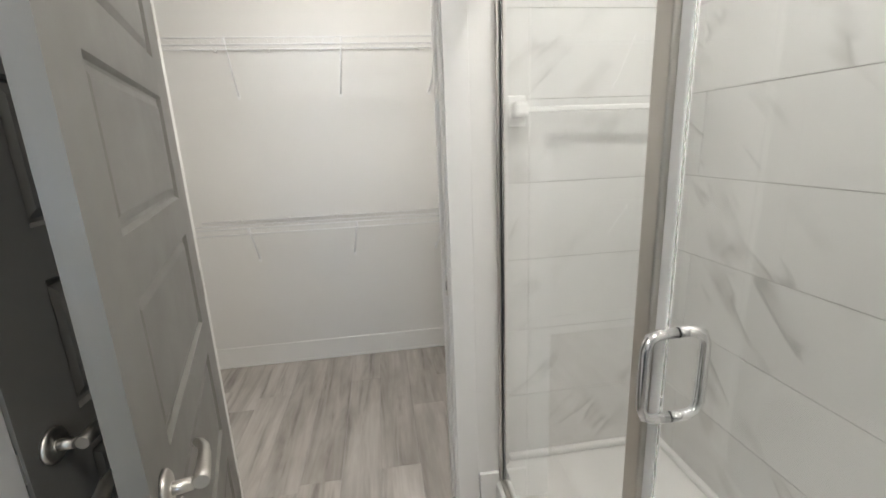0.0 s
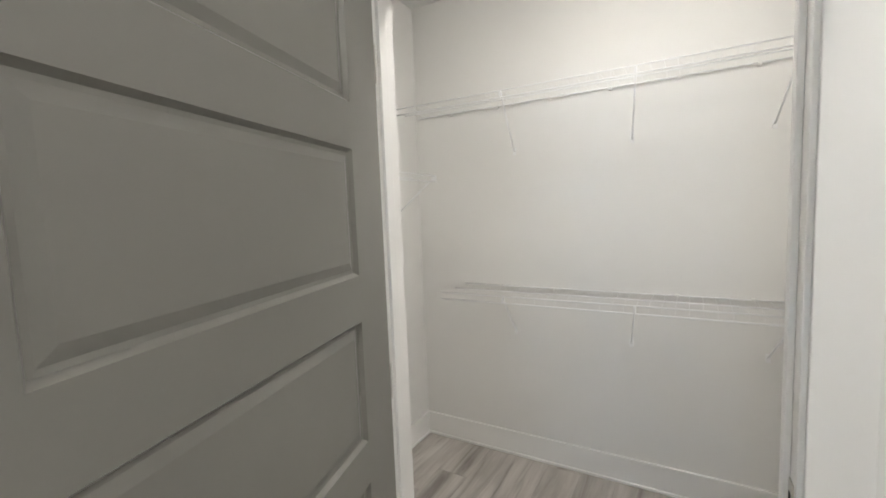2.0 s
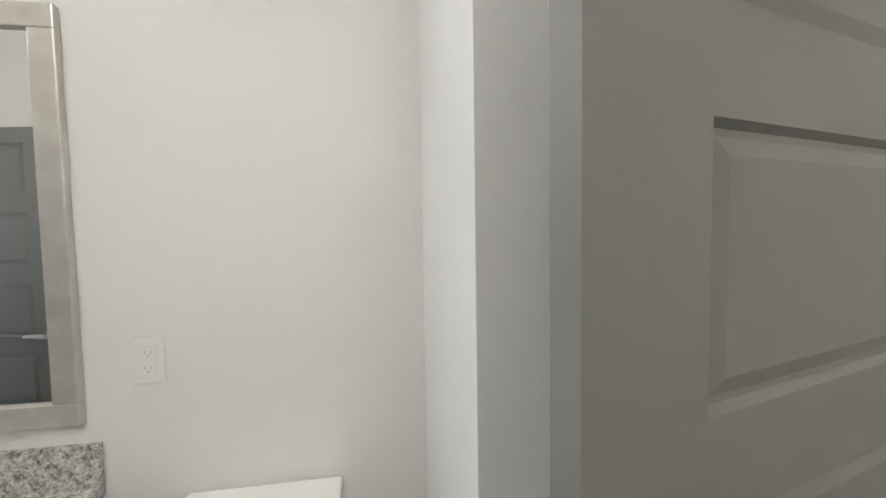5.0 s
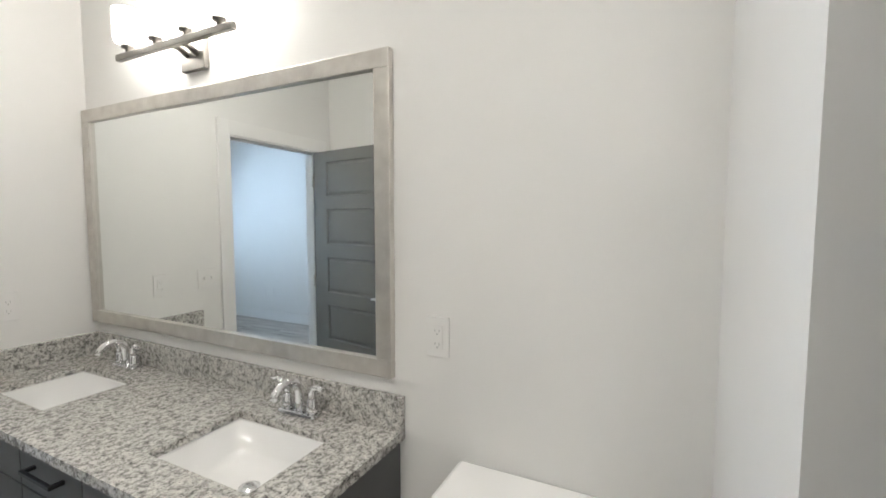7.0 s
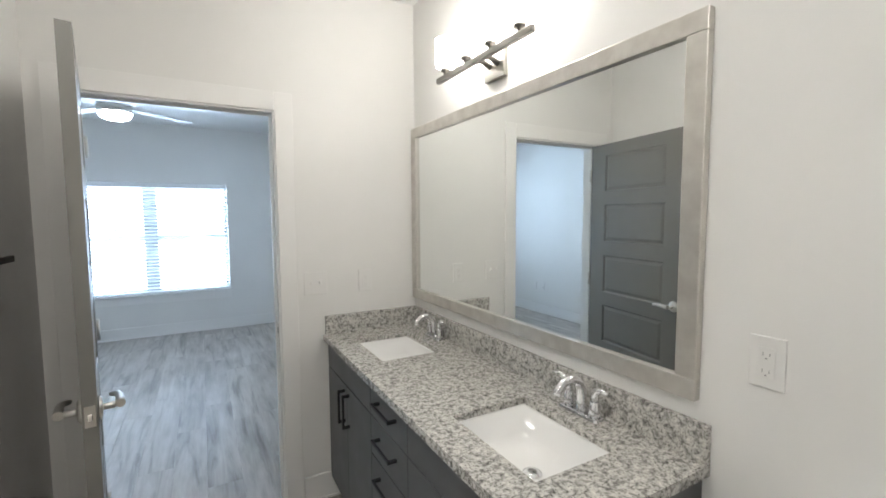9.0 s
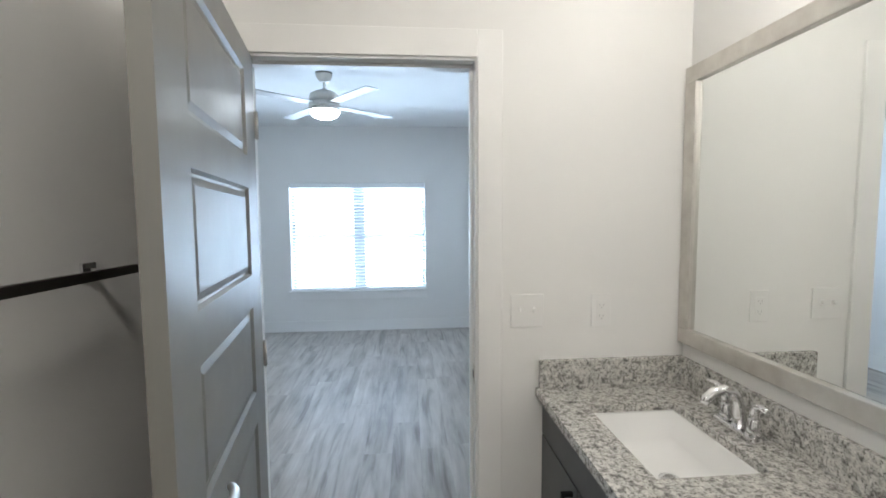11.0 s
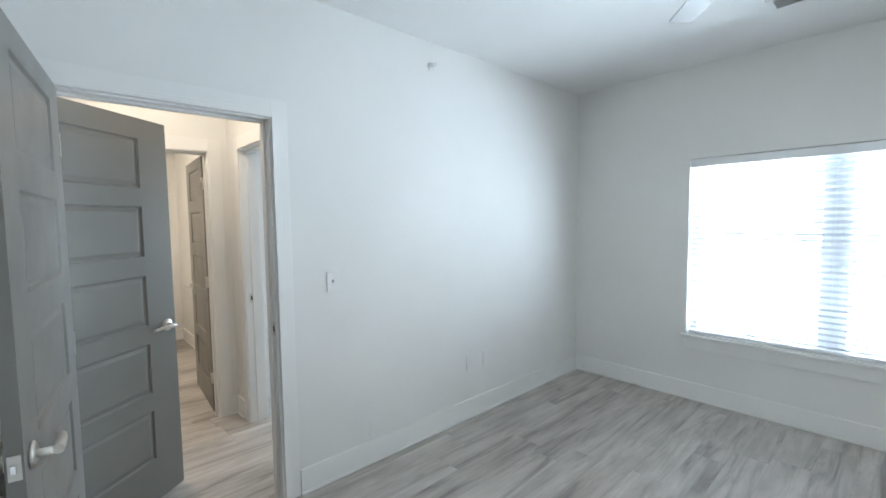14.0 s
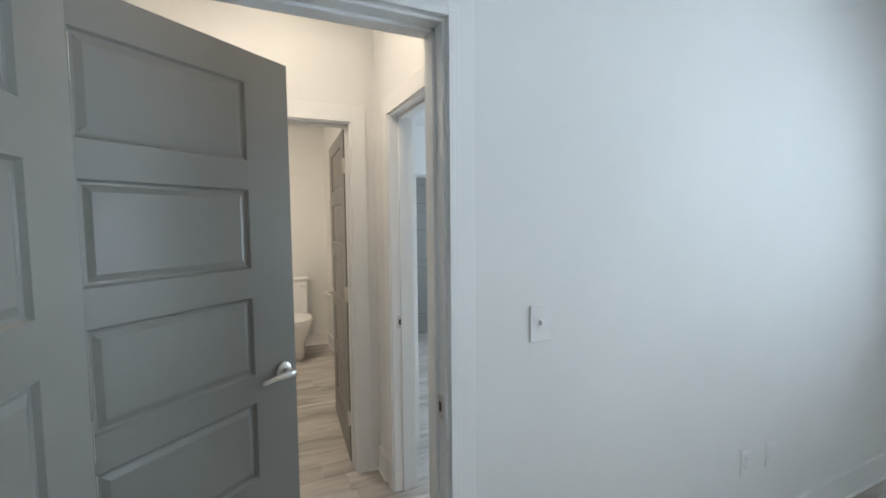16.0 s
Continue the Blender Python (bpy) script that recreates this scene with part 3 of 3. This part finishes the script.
def plate(name, label, m, w=0.072, kind="outlet", gangs=1):
    """A cover plate in its own xz plane facing its own -y, centred at the pose."""
    p = thing(name, label, "outlet" if kind == "outlet" else "switch" if kind != "blank" else "cover plate", m)
    part("cover", abox(-w / 2, -0.006, -0.059, w / 2, 0.0, 0.059, bevel=0.002), PLAST, p)
    for g in range(gangs):
        gx = (g - (gangs - 1) / 2) * 0.046
        if kind == "outlet":
            r = part("receptacle", abox(gx - 0.017, -0.0085, -0.034, gx + 0.017, -0.006, 0.034, bevel=0.001), PLAST, p)
            for zc in (-0.019, 0.019):
                bm = abox(gx - 0.0075, -0.0092, zc - 0.004, gx - 0.006, -0.0086, zc + 0.004)
                box(bm, gx + 0.006, -0.0092, zc - 0.0035, gx + 0.0075, -0.0086, zc + 0.0035)
                box(bm, gx - 0.002, -0.0092, zc - 0.011, gx + 0.002, -0.0086, zc - 0.008)
                part("slots", bm, SLOTG, r)
        elif kind == "switch":
            part("toggle", abox(gx - 0.005, -0.02, -0.003, gx + 0.005, -0.006, 0.012, bevel=0.002), PLAST, p)
            part("surround", abox(gx - 0.008, -0.0072, -0.015, gx + 0.008, -0.006, 0.015), PLAST, p)
    return p


plate("light_switch", "white double toggle switch plate beside the doorway", pose(0.172, 0.0, 1.18), 0.118, "switch", 2)
plate("wall_outlet", "white outlet above the granite splash", pose(0.441, 0.0, 1.176))
plate("wall_outlet", "white outlet between mirror and toilet", pose(XV, -1.815, 1.197, 0, 0, -90))
plate("light_switch", "white toggle switch plate near the bedroom door", pose(XB0, 1.655, 1.168, 0, 0, 90), 0.075, "switch")
plate("wall_outlet", "white outlet low on the bedroom wall", pose(XB0, 2.78, 0.424, 0, 0, 90))
plate("cover_plate", "blank white cover plate low on the bedroom wall", pose(XB0, 2.965, 0.42, 0, 0, 90), 0.072, "blank")
plate("cover_plate", "small blank white plate above the baseboard", pose(XB0, 1.91, 0.215, 0, 0, 90), 0.072, "blank")

# towel bar on the long wall
tb = thing("towel_bar", "dark brushed metal towel bar on the bathroom wall", "towel bar")
part("bar", abox(XL + 0.058, -1.12, 1.392, XL + 0.07, -0.46, 1.412, bevel=0.002), DARKBAR, tb)
for y in (-1.06, -0.52):
    bm = abox(XL, y - 0.02, 1.382, XL + 0.008, y + 0.02, 1.422, bevel=0.002)
    box(bm, XL + 0.008, y - 0.008, 1.394, XL + 0.058, y + 0.008, 1.41)
    part("post", bm, CHROME, tb, "polished metal post")


# ---- toilets ----
def toilet(name, label, m):
    """Built with its back at its own x = 0, facing its own +x."""
    t = thing(name, label, "toilet", m)
    part("tank", abox(0.01, -0.18, 0.42, 0.195, 0.18, 0.815, bevel=0.025), PORC, t)
    part("tank_lid", abox(0.004, -0.19, 0.817, 0.208, 0.19, 0.858, bevel=0.012), PORC, t)
    fl = tube(bmesh.new(), [(0.196, 0.14, 0.76), (0.212, 0.14, 0.76), (0.216, 0.09, 0.755)], 0.006, 10)
    part("flush_lever", fl, CHROME, t, "chrome flush lever")

    def oval(rx, ry, cx, z):
        return [(cx + rx * math.cos(a) * (1.0 if math.cos(a) > 0 else 0.85), ry * math.sin(a), z) for a in [2 * math.pi * k / 32 for k in range(32)]]
    bm = bmesh.new()
    loops = [[bm.verts.new(p) for p in oval(*o)] for o in ((0.20, 0.115, 0.34, 0.0), (0.195, 0.11, 0.34, 0.08), (0.20, 0.115, 0.36, 0.18), (0.245, 0.16, 0.42, 0.30), (0.265, 0.185, 0.45, 0.415), (0.262, 0.183, 0.45, 0.425))]
    for a, b in zip(loops, loops[1:]):
        for k in range(32):
            bm.faces.new((a[k], a[(k + 1) % 32], b[(k + 1) % 32], b[k])).smooth = True
    bm.faces.new(loops[0][::-1])
    bm.faces.new(loops[-1])
    part("bowl", bm, PORC, t)
    for nm, z0, z1 in (("seat", 0.426, 0.444), ("seat_lid", 0.446, 0.462)):
        bm = bmesh.new()
        loops = [[bm.verts.new(p) for p in oval(*o)] for o in ((0.262, 0.182, 0.45, z0), (0.268, 0.187, 0.45, z0 + 0.006), (0.262, 0.182, 0.45, z1))]
        for a, b in zip(loops, loops[1:]):
            for k in range(32):
                bm.faces.new((a[k], a[(k + 1) % 32], b[(k + 1) % 32], b[k])).smooth = True
        bm.faces.new(loops[0][::-1])
        bm.faces.new(loops[-1])
        part(nm, bm, PLAST, t)
    return t


toilet("toilet", "white two-piece toilet beside the vanity", pose(XV - 0.003, -2.078, 0, 0, 0, 180))
toilet("toilet", "white two-piece toilet with closed lid, second bathroom", pose(-6.985, 1.28, 0))

# ---- shower ----
GX = -0.87
tray = thing("shower_tray", "low white acrylic shower tray with raised rim", "shower tray")
part("pan", abox(TX + 0.002, YT + 0.002, 0.0, GX - 0.046, -1.97, 0.062), ACRYL, tray)
part("threshold", abox(GX - 0.045, YC + 0.004, 0.0, GX + 0.035, -1.97, 0.095, bevel=0.012), ACRYL, tray)
part("rim", abox(TX + 0.002, YT + 0.002, 0.063, GX - 0.07, YT + 0.03, 0.094, bevel=0.010), ACRYL, tray)
part("rim", abox(TX + 0.002, YT + 0.032, 0.063, TX + 0.03, -1.97, 0.094, bevel=0.010), ACRYL, tray)
bm = lathe(bmesh.new(), [(0.05, 0.0625), (0.054, 0.065), (0.045, 0.067)], 28, ((TX + GX) / 2, -2.75, 0))
part("drain", bm, CHROME, tray, "round chrome drain cover")

enc = thing("shower_enclosure", "frameless clear glass shower enclosure with nickel trim", "shower screen")
part("wall_channel", abox(GX - 0.012, YC + 0.001, 0.096, GX + 0.016, YC + 0.022, 2.02, bevel=0.002), NICK, enc)
part("seal", abox(GX - 0.006, YC + 0.0225, 0.115, GX + 0.008, YC + 0.031, 2.0), RUBBER, enc, "black rubber glazing seal")
part("bottom_channel", abox(GX - 0.012, YC + 0.023, 0.096, GX + 0.016, -2.553, 0.113, bevel=0.002), NICK, enc)
fixed = part("fixed_pane", abox(GX - 0.003, YC + 0.032, 0.1135, GX + 0.003, -2.553, 2.0), GLASS, enc, "clear fixed glass pane")
fixed.visible_shadow = False
part("post", abox(GX - 0.022, -2.552, 0.096, GX + 0.016, -2.512, 2.02, bevel=0.003), NICK, enc)
part("magnet_seal", abox(GX - 0.008, -2.5115, 0.12, GX + 0.006, -2.4865, 2.0, bevel=0.003), VINYL, enc, "white plastic door seal")
pane = part("door_pane", abox(GX - 0.004, -2.486, 0.12, GX + 0.004, -1.99, 2.0), GLASS, enc, "clear glass shower door")
pane.visible_shadow = False
part("header", abox(GX - 0.014, YC + 0.001, 2.021, GX + 0.016, -1.952, 2.05, bevel=0.002), NICK, enc)
for s in (1, -1):
    y0, z0, z1 = -2.466, 1.035, 1.175
    d = s * 0.05
    pts = [(GX + s * 0.004, y0, z0), (GX + s * 0.03, y0, z0), (GX + s * 0.044, y0, z0 + 0.006), (GX + d, y0, z0 + 0.022), (GX + d, y0, z1 - 0.022), (GX + s * 0.044, y0, z1 - 0.006), (GX + s * 0.03, y0, z1), (GX + s * 0.004, y0, z1)]
    part("pull_handle", tube(bmesh.new(), pts, 0.0085, 12), CHROME, enc, "polished chrome tubular pull")

# towel rail inside the shower
sr = thing("shower_towel_rail", "white ceramic towel rail on the marble tile", "towel bar")
part("bar", abox(-1.54, YT + 0.062, 1.550, -0.99, YT + 0.076, 1.570, bevel=0.004), PORC, sr)
for x in (-0.975, -1.55):
    bm = abox(x - 0.036, YT + 0.0005, 1.505, x + 0.036, YT + 0.018, 1.615, bevel=0.006)
    box(bm, x - 0.026, YT + 0.016, 1.535, x + 0.026, YT + 0.085, 1.59, 0.012)
    part("bracket", bm, PORC, sr)

# ---- closet wire shelves ----


def wire_shelf(label, length, m, brackets):
    """Along its own x, back at y = 0, front at y = 0.3, deck at z = 0."""
    s = thing("wire_shelf", label, "shelf", m, "closet shelves")
    dep = 0.305
    for nm, y, z in (("back_wire", 0.012, 0.0), ("middle_wire", 0.15, -0.004), ("front_wire", dep, 0.0), ("lip_wire", dep + 0.004, -0.034)):
        part(nm, tube(bmesh.new(), [(0.004, y, z), (length - 0.004, y, z)], 0.0038, 8), WIREP, s)
    bm = bmesh.new()
    n = int(length / 0.0508)
    for i in range(n):
        x = 0.01 + i * 0.0508
        tube(bm, [(x, 0.008, 0.003), (x, dep - 0.002, 0.003), (x, dep + 0.004, -0.002), (x, dep + 0.006, -0.034)], 0.0005, 4, False)
    tagged(part("deck_mesh", bm, WIREP, s), kind="stuff")
    for x in brackets:
        bm = tube(bmesh.new(), [(x, dep - 0.005, -0.012), (x + 0.045, 0.02, -0.25), (x + 0.047, 0.004, -0.258)], 0.0045, 8)
        box(bm, x + 0.037, 0.001, -0.28, x + 0.055, 0.006, -0.242, 0.001)
        box(bm, x - 0.005, dep - 0.012, -0.036, x + 0.005, dep + 0.01, -0.002, 0.001)
        part("bracket", bm, WIREP, s, "white diagonal support bracket")
    x = 0.12
    while x < length:
        part("wall_clip", abox(x - 0.007, 0.0, -0.014, x + 0.007, 0.016, 0.006, bevel=0.002), PLAST, s)
        x += 0.3
    return s


WS = "white coated wire closet shelf with diagonal brackets"
wire_shelf(WS + ", upper", 1.86, pose(-0.875, YB, 2.043), (0.015, 0.572, 1.18))
wire_shelf(WS + ", lower", 1.56, pose(-0.875, YB, 1.02), (0.015, 0.575, 1.195))
wire_shelf("white coated wire closet shelf on the side wall", 0.98, pose(1.0, YB + 0.29, 1.66, 0, 0, 90), (0.02, 0.5))


# ---- ceiling lamps, all out of view ----
def disc_lamp(x, y, label, glass=DISC):
    d = thing("ceiling_lamp", label, "ceiling light", pose(x, y, H))
    part("rim", lathe(bmesh.new(), [(0.15, 0.0), (0.16, -0.006), (0.16, -0.03), (0.142, -0.034), (0.142, -0.02)], 40), NICK, d)
    part("diffuser", lathe(bmesh.new(), [(0.141, -0.021), (0.138, -0.042), (0.09, -0.055), (0.01, -0.06)], 40), glass, d, "lit white diffuser")


# closet and shower lamps inferred from wall glow and a diagonal shadow
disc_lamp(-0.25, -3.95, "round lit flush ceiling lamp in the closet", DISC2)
# unseen lamp, added to brighten the bathroom
disc_lamp(-0.45, -1.7, "round lit flush ceiling lamp, added unseen in the bathroom")
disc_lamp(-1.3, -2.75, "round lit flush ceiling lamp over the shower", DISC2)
# hall and second bathroom: unseen lamps added to light these rooms
disc_lamp(-3.55, 0.95, "round lit flush ceiling lamp, added unseen in the hall", DISC3)
disc_lamp(-5.6, 0.75, "round lit flush ceiling lamp, added unseen in the second bathroom", DISC4)

# ---- bedroom: window ----
WX0, WX1, WZ0, WZ1 = -1.80, -0.02, 0.545, 1.975
WC = (WX0 + WX1) / 2
win = tagged(thing("window_1", "white twin single-hung vinyl window behind open blinds", "window"), kind="structure")
for x0, x1 in ((WX0, WC - 0.03), (WC + 0.03, WX1)):
    bm = bmesh.new()
    y0, y1 = YW + 0.105, YW + 0.155
    for a in ((x0, WZ0, x1, WZ0 + 0.045), (x0, WZ1 - 0.045, x1, WZ1), (x0, WZ0 + 0.045, x0 + 0.045, WZ1 - 0.045), (x1 - 0.045, WZ0 + 0.045, x1, WZ1 - 0.045), (x0 + 0.045, 1.245, x1 - 0.045, 1.295)):
        box(bm, a[0], y0, a[1], a[2], y1, a[3], 0.003)
    part("sash_frame", bm, VINYL, win)
    for z0, z1 in ((WZ0 + 0.046, 1.244), (1.296, WZ1 - 0.046)):
        g = part("pane", abox(x0 + 0.046, YW + 0.128, z0, x1 - 0.046, YW + 0.132, z1), GLASS, win, "clear glass pane")
        g.visible_shadow = False
part("mullion", abox(WC - 0.029, YW + 0.095, WZ0, WC + 0.029, YW + 0.158, WZ1, bevel=0.003), VINYL, win)
part("sill", abox(WX0 - 0.035, YW - 0.03, WZ0 - 0.022, WX1 + 0.035, YW - 0.0005, WZ0 - 0.001, bevel=0.004), TRIM, win)
part("apron", abox(WX0 - 0.01, YW - 0.014, WZ0 - 0.115, WX1 + 0.01, YW - 0.0005, WZ0 - 0.0225, bevel=0.002), TRIM, win)
part("stool", abox(WX0 + 0.001, YW, WZ0, WX1 - 0.001, YW + 0.10, WZ0 + 0.006), TRIM, win)


def blind():
    b = thing("window_blind", "white horizontal slat blind, lowered with slats open", "blind")
    part("head_rail", abox(WX0 + 0.006, YW + 0.012, WZ1 - 0.065, WX1 - 0.006, YW + 0.07, WZ1 - 0.004, bevel=0.003), VINYL, b)
    part("bottom_rail", abox(WX0 + 0.01, YW + 0.018, WZ0 + 0.012, WX1 - 0.01, YW + 0.066, WZ0 + 0.03, bevel=0.004), VINYL, b)
    bm = bmesh.new()
    pts = [(-0.025, -0.0025), (-0.012, 0.0005), (0, 0.0015), (0.012, 0.0005), (0.025, -0.0025)]
    L = (WX1 - WX0 - 0.02) / 2
    rows = [[bm.verts.new((s * L, y, z + dz)) for s in (-1, 1)] for dz in (0, 0.0022) for y, z in pts]
    up, lo = rows[5:], rows[:5]
    for i in range(4):
        bm.faces.new((lo[i][0], lo[i + 1][0], lo[i + 1][1], lo[i][1]))
        bm.faces.new((up[i][0], up[i][1], up[i + 1][1], up[i + 1][0]))
    for i in (0, 4):
        bm.faces.new((lo[i][0], up[i][0], up[i][1], lo[i][1]))
    me = mesh_of("slat", bm, SLAT)
    n = 31
    for k in range(n):
        z = WZ0 + 0.055 + k * (WZ1 - WZ0 - 0.135) / (n - 1)
        o = new("slat", me)
        o.parent = b
        o.matrix_basis = pose(WC, YW + 0.042, z, -27 + random.uniform(-1.5, 1.5), 0, 0)
    for x in (WX0 + 0.2, WC, WX1 - 0.2):
        bm = bmesh.new()
        for y in (YW + 0.0165, YW + 0.0675):
            tube(bm, [(x, y, WZ0 + 0.02), (x, y, WZ1 - 0.06)], 0.001, 4)
        part("ladder_cord", bm, VINYL, b)


blind()

# ---- ceiling fan ----
fan = thing("ceiling_fan", "four-blade brushed nickel ceiling fan with lit globe", "ceiling fan", pose(-0.927, 2.25, 0))
part("canopy", lathe(bmesh.new(), [(0.068, H), (0.068, H - 0.02), (0.055, H - 0.05), (0.035, H - 0.07), (0.018, H - 0.075)], 36), NICK, fan)
part("downrod", tube(bmesh.new(), [(0, 0, H - 0.07), (0, 0, 2.565)], 0.011, 14), NICK, fan)
part("motor", lathe(bmesh.new(), [(0.02, 2.585), (0.03, 2.57), (0.075, 2.56), (0.112, 2.54), (0.124, 2.52), (0.126, 2.475), (0.122, 2.474), (0.122, 2.468), (0.126, 2.467), (0.126, 2.43), (0.118, 2.424)], 44), NICK, fan)
part("light_ring", lathe(bmesh.new(), [(0.1185, 2.424), (0.124, 2.42), (0.124, 2.402), (0.119, 2.4)], 44), NICK, fan)
part("globe", lathe(bmesh.new(), [(0.118, 2.402), (0.116, 2.385), (0.1, 2.362), (0.065, 2.345), (0.02, 2.338)], 44), FANG, fan, "lit frosted glass bowl")
for k, ang in enumerate((-50, 40, 130, 220)):
    bm = bmesh.new()
    pts = [(0.12, 0.045), (0.3, 0.054), (0.67, 0.054), (0.675, 0.05)]
    out = [(x, y) for x, y in pts] + [(x, -y) for x, y in reversed(pts)]
    lo = [bm.verts.new((x, y, -0.003)) for x, y in out]
    up = [bm.verts.new((x, y, 0.003)) for x, y in out]
    bm.faces.new(lo[::-1])
    bm.faces.new(up)
    for i in range(len(out)):
        j = (i + 1) % len(out)
        bm.faces.new((lo[i], lo[j], up[j], up[i]))
    bmesh.ops.transform(bm, matrix=pose(0, 0, 2.452, 0, 0, ang) @ pose(0, 0, 0, 1, 0, 0), verts=bm.verts)
    bl = part("blade", bm, BLADE, fan, "pale silver fan blade")
    part("blade_iron", box(bmesh.new(), 0.1, -0.03, -0.008, 0.2, 0.03, -0.0035, 0.001, pose(0, 0, 2.452, 0, 0, ang) @ pose(0, 0, 0, 1, 0, 0)), NICK, bl)

vent = thing("ceiling_vent", "white two-section ceiling air register", "vent")
VX0, VX1, VY0, VY1 = -1.17, -0.83, 3.48, 3.66
bm = bmesh.new()
for a in ((VX0, VY0, VX1, VY0 + 0.028), (VX0, VY1 - 0.028, VX1, VY1), (VX0, VY0 + 0.028, VX0 + 0.028, VY1 - 0.028), (VX1 - 0.028, VY0 + 0.028, VX1, VY1 - 0.028), (-1.012, VY0 + 0.028, -0.988, VY1 - 0.028)):
    box(bm, a[0], a[1], H - 0.009, a[2], a[3], H - 0.0005, 0.001)
part("frame", bm, PLAST, vent)
part("backing", abox(VX0 + 0.028, VY0 + 0.028, H - 0.002, VX1 - 0.028, VY1 - 0.028, H - 0.0006), SLOT, vent)
slat_me = mesh_of("slat", box(bmesh.new(), -0.062, -0.006, -0.0006, 0.062, 0.006, 0.0006, 0, pose(0, 0, 0, 40, 0, 0)), PLAST)
for xc in (-1.077, -0.923):
    for k in range(9):
        o = new("slat", slat_me)
        o.parent = vent
        o.matrix_basis = pose(xc, VY0 + 0.037 + k * 0.0132, H - 0.006)

sp = thing("sprinkler_head", "small chrome sidewall sprinkler head near the ceiling", "sprinkler")
part("escutcheon", lathe(bmesh.new(), [(0.028, XB0), (0.028, XB0 + 0.003), (0.012, XB0 + 0.01)], 24, (0, 2.43, 2.546), "x"), PLAST, sp)
bm = tube(bmesh.new(), [(XB0 + 0.009, 2.43, 2.546), (XB0 + 0.045, 2.43, 2.546)], 0.007, 10)
box(bm, XB0 + 0.044, 2.418, 2.54, XB0 + 0.047, 2.442, 2.56)
part("nozzle", bm, CHROME, sp)

# ---- marble tiles of the shower ----
TH, TW = 0.307, 1.22


def tile_mesh(w, h):
    return mesh_of("tile", box(bmesh.new(), 0.0013, 0, 0.0013, w - 0.0013, 0.009, h - 0.0013, 0.0008), MARBLE)


cache = {}


def tile_wall(name, m, length, z0, z1, starts):
    """Rows of wide tiles; starts are the offsets of odd and even rows."""
    holder = structure(name, abox(0, -0.002, z0, length, 0.0065, z1), GROUT, "white marble-look large format wall tile", "tile wall")
    holder.matrix_basis = m
    z, r = z0, 0
    while z < z1 - 0.01:
        h = min(TH, z1 - z)
        x = starts[r % 2]
        while x < length - 0.01:
            xa, xb = max(0, x), min(length, x + TW)
            key = (round(xb - xa, 3), round(h, 3))
            if key not in cache:
                cache[key] = tile_mesh(*key)
            o = new("tile", cache[key])
            o.parent = holder
            o.matrix_basis = pose(xa, 0, z)
            x += TW
        z, r = z + h, r + 1


tile_wall("tile_back", pose(TX, YT - 0.010, 0), TX * -1 - 0.935, 0.067, 2.46, (0.0, -0.3))
tile_wall("tile_side", pose(TX - 0.010, -1.952, 0, 0, 0, -90), -1.952 - YT, 0.067, 2.46, (-0.95, -0.75))

# ---- floor planks ----
PW, PL = 0.182, 1.22
plank = mesh_of("plank", box(bmesh.new(), 0.0004, 0.0004, -0.006, PW - 0.0004, PL - 0.0004, 0.0, 0.0007), FLOOR)
ROOMS = ((XB0 - 0.1, 0.0, XB1, YW), (-1.0, -1.9, XV, 0.1), (GX, YC, XV, -1.9), (-0.9, YB, 1.0, YC), (-4.2, 0.34, -2.9, 1.55), (-7.0, 0.3, -4.2, 1.72), (-7.0, 1.82, -2.95, 3.6))
rng = random.Random(4)
x = -7.1
while x < 1.05:
    y = -5.0 - rng.random() * PL
    while y < YW:
        if any(x < r[2] and x + PW > r[0] and y < r[3] and y + PL > r[1] for r in ROOMS):
            o = new("plank", plank)
            o.parent = floor_ob
            o.matrix_basis = pose(x, y, 0)
        y += PL
    x += PW
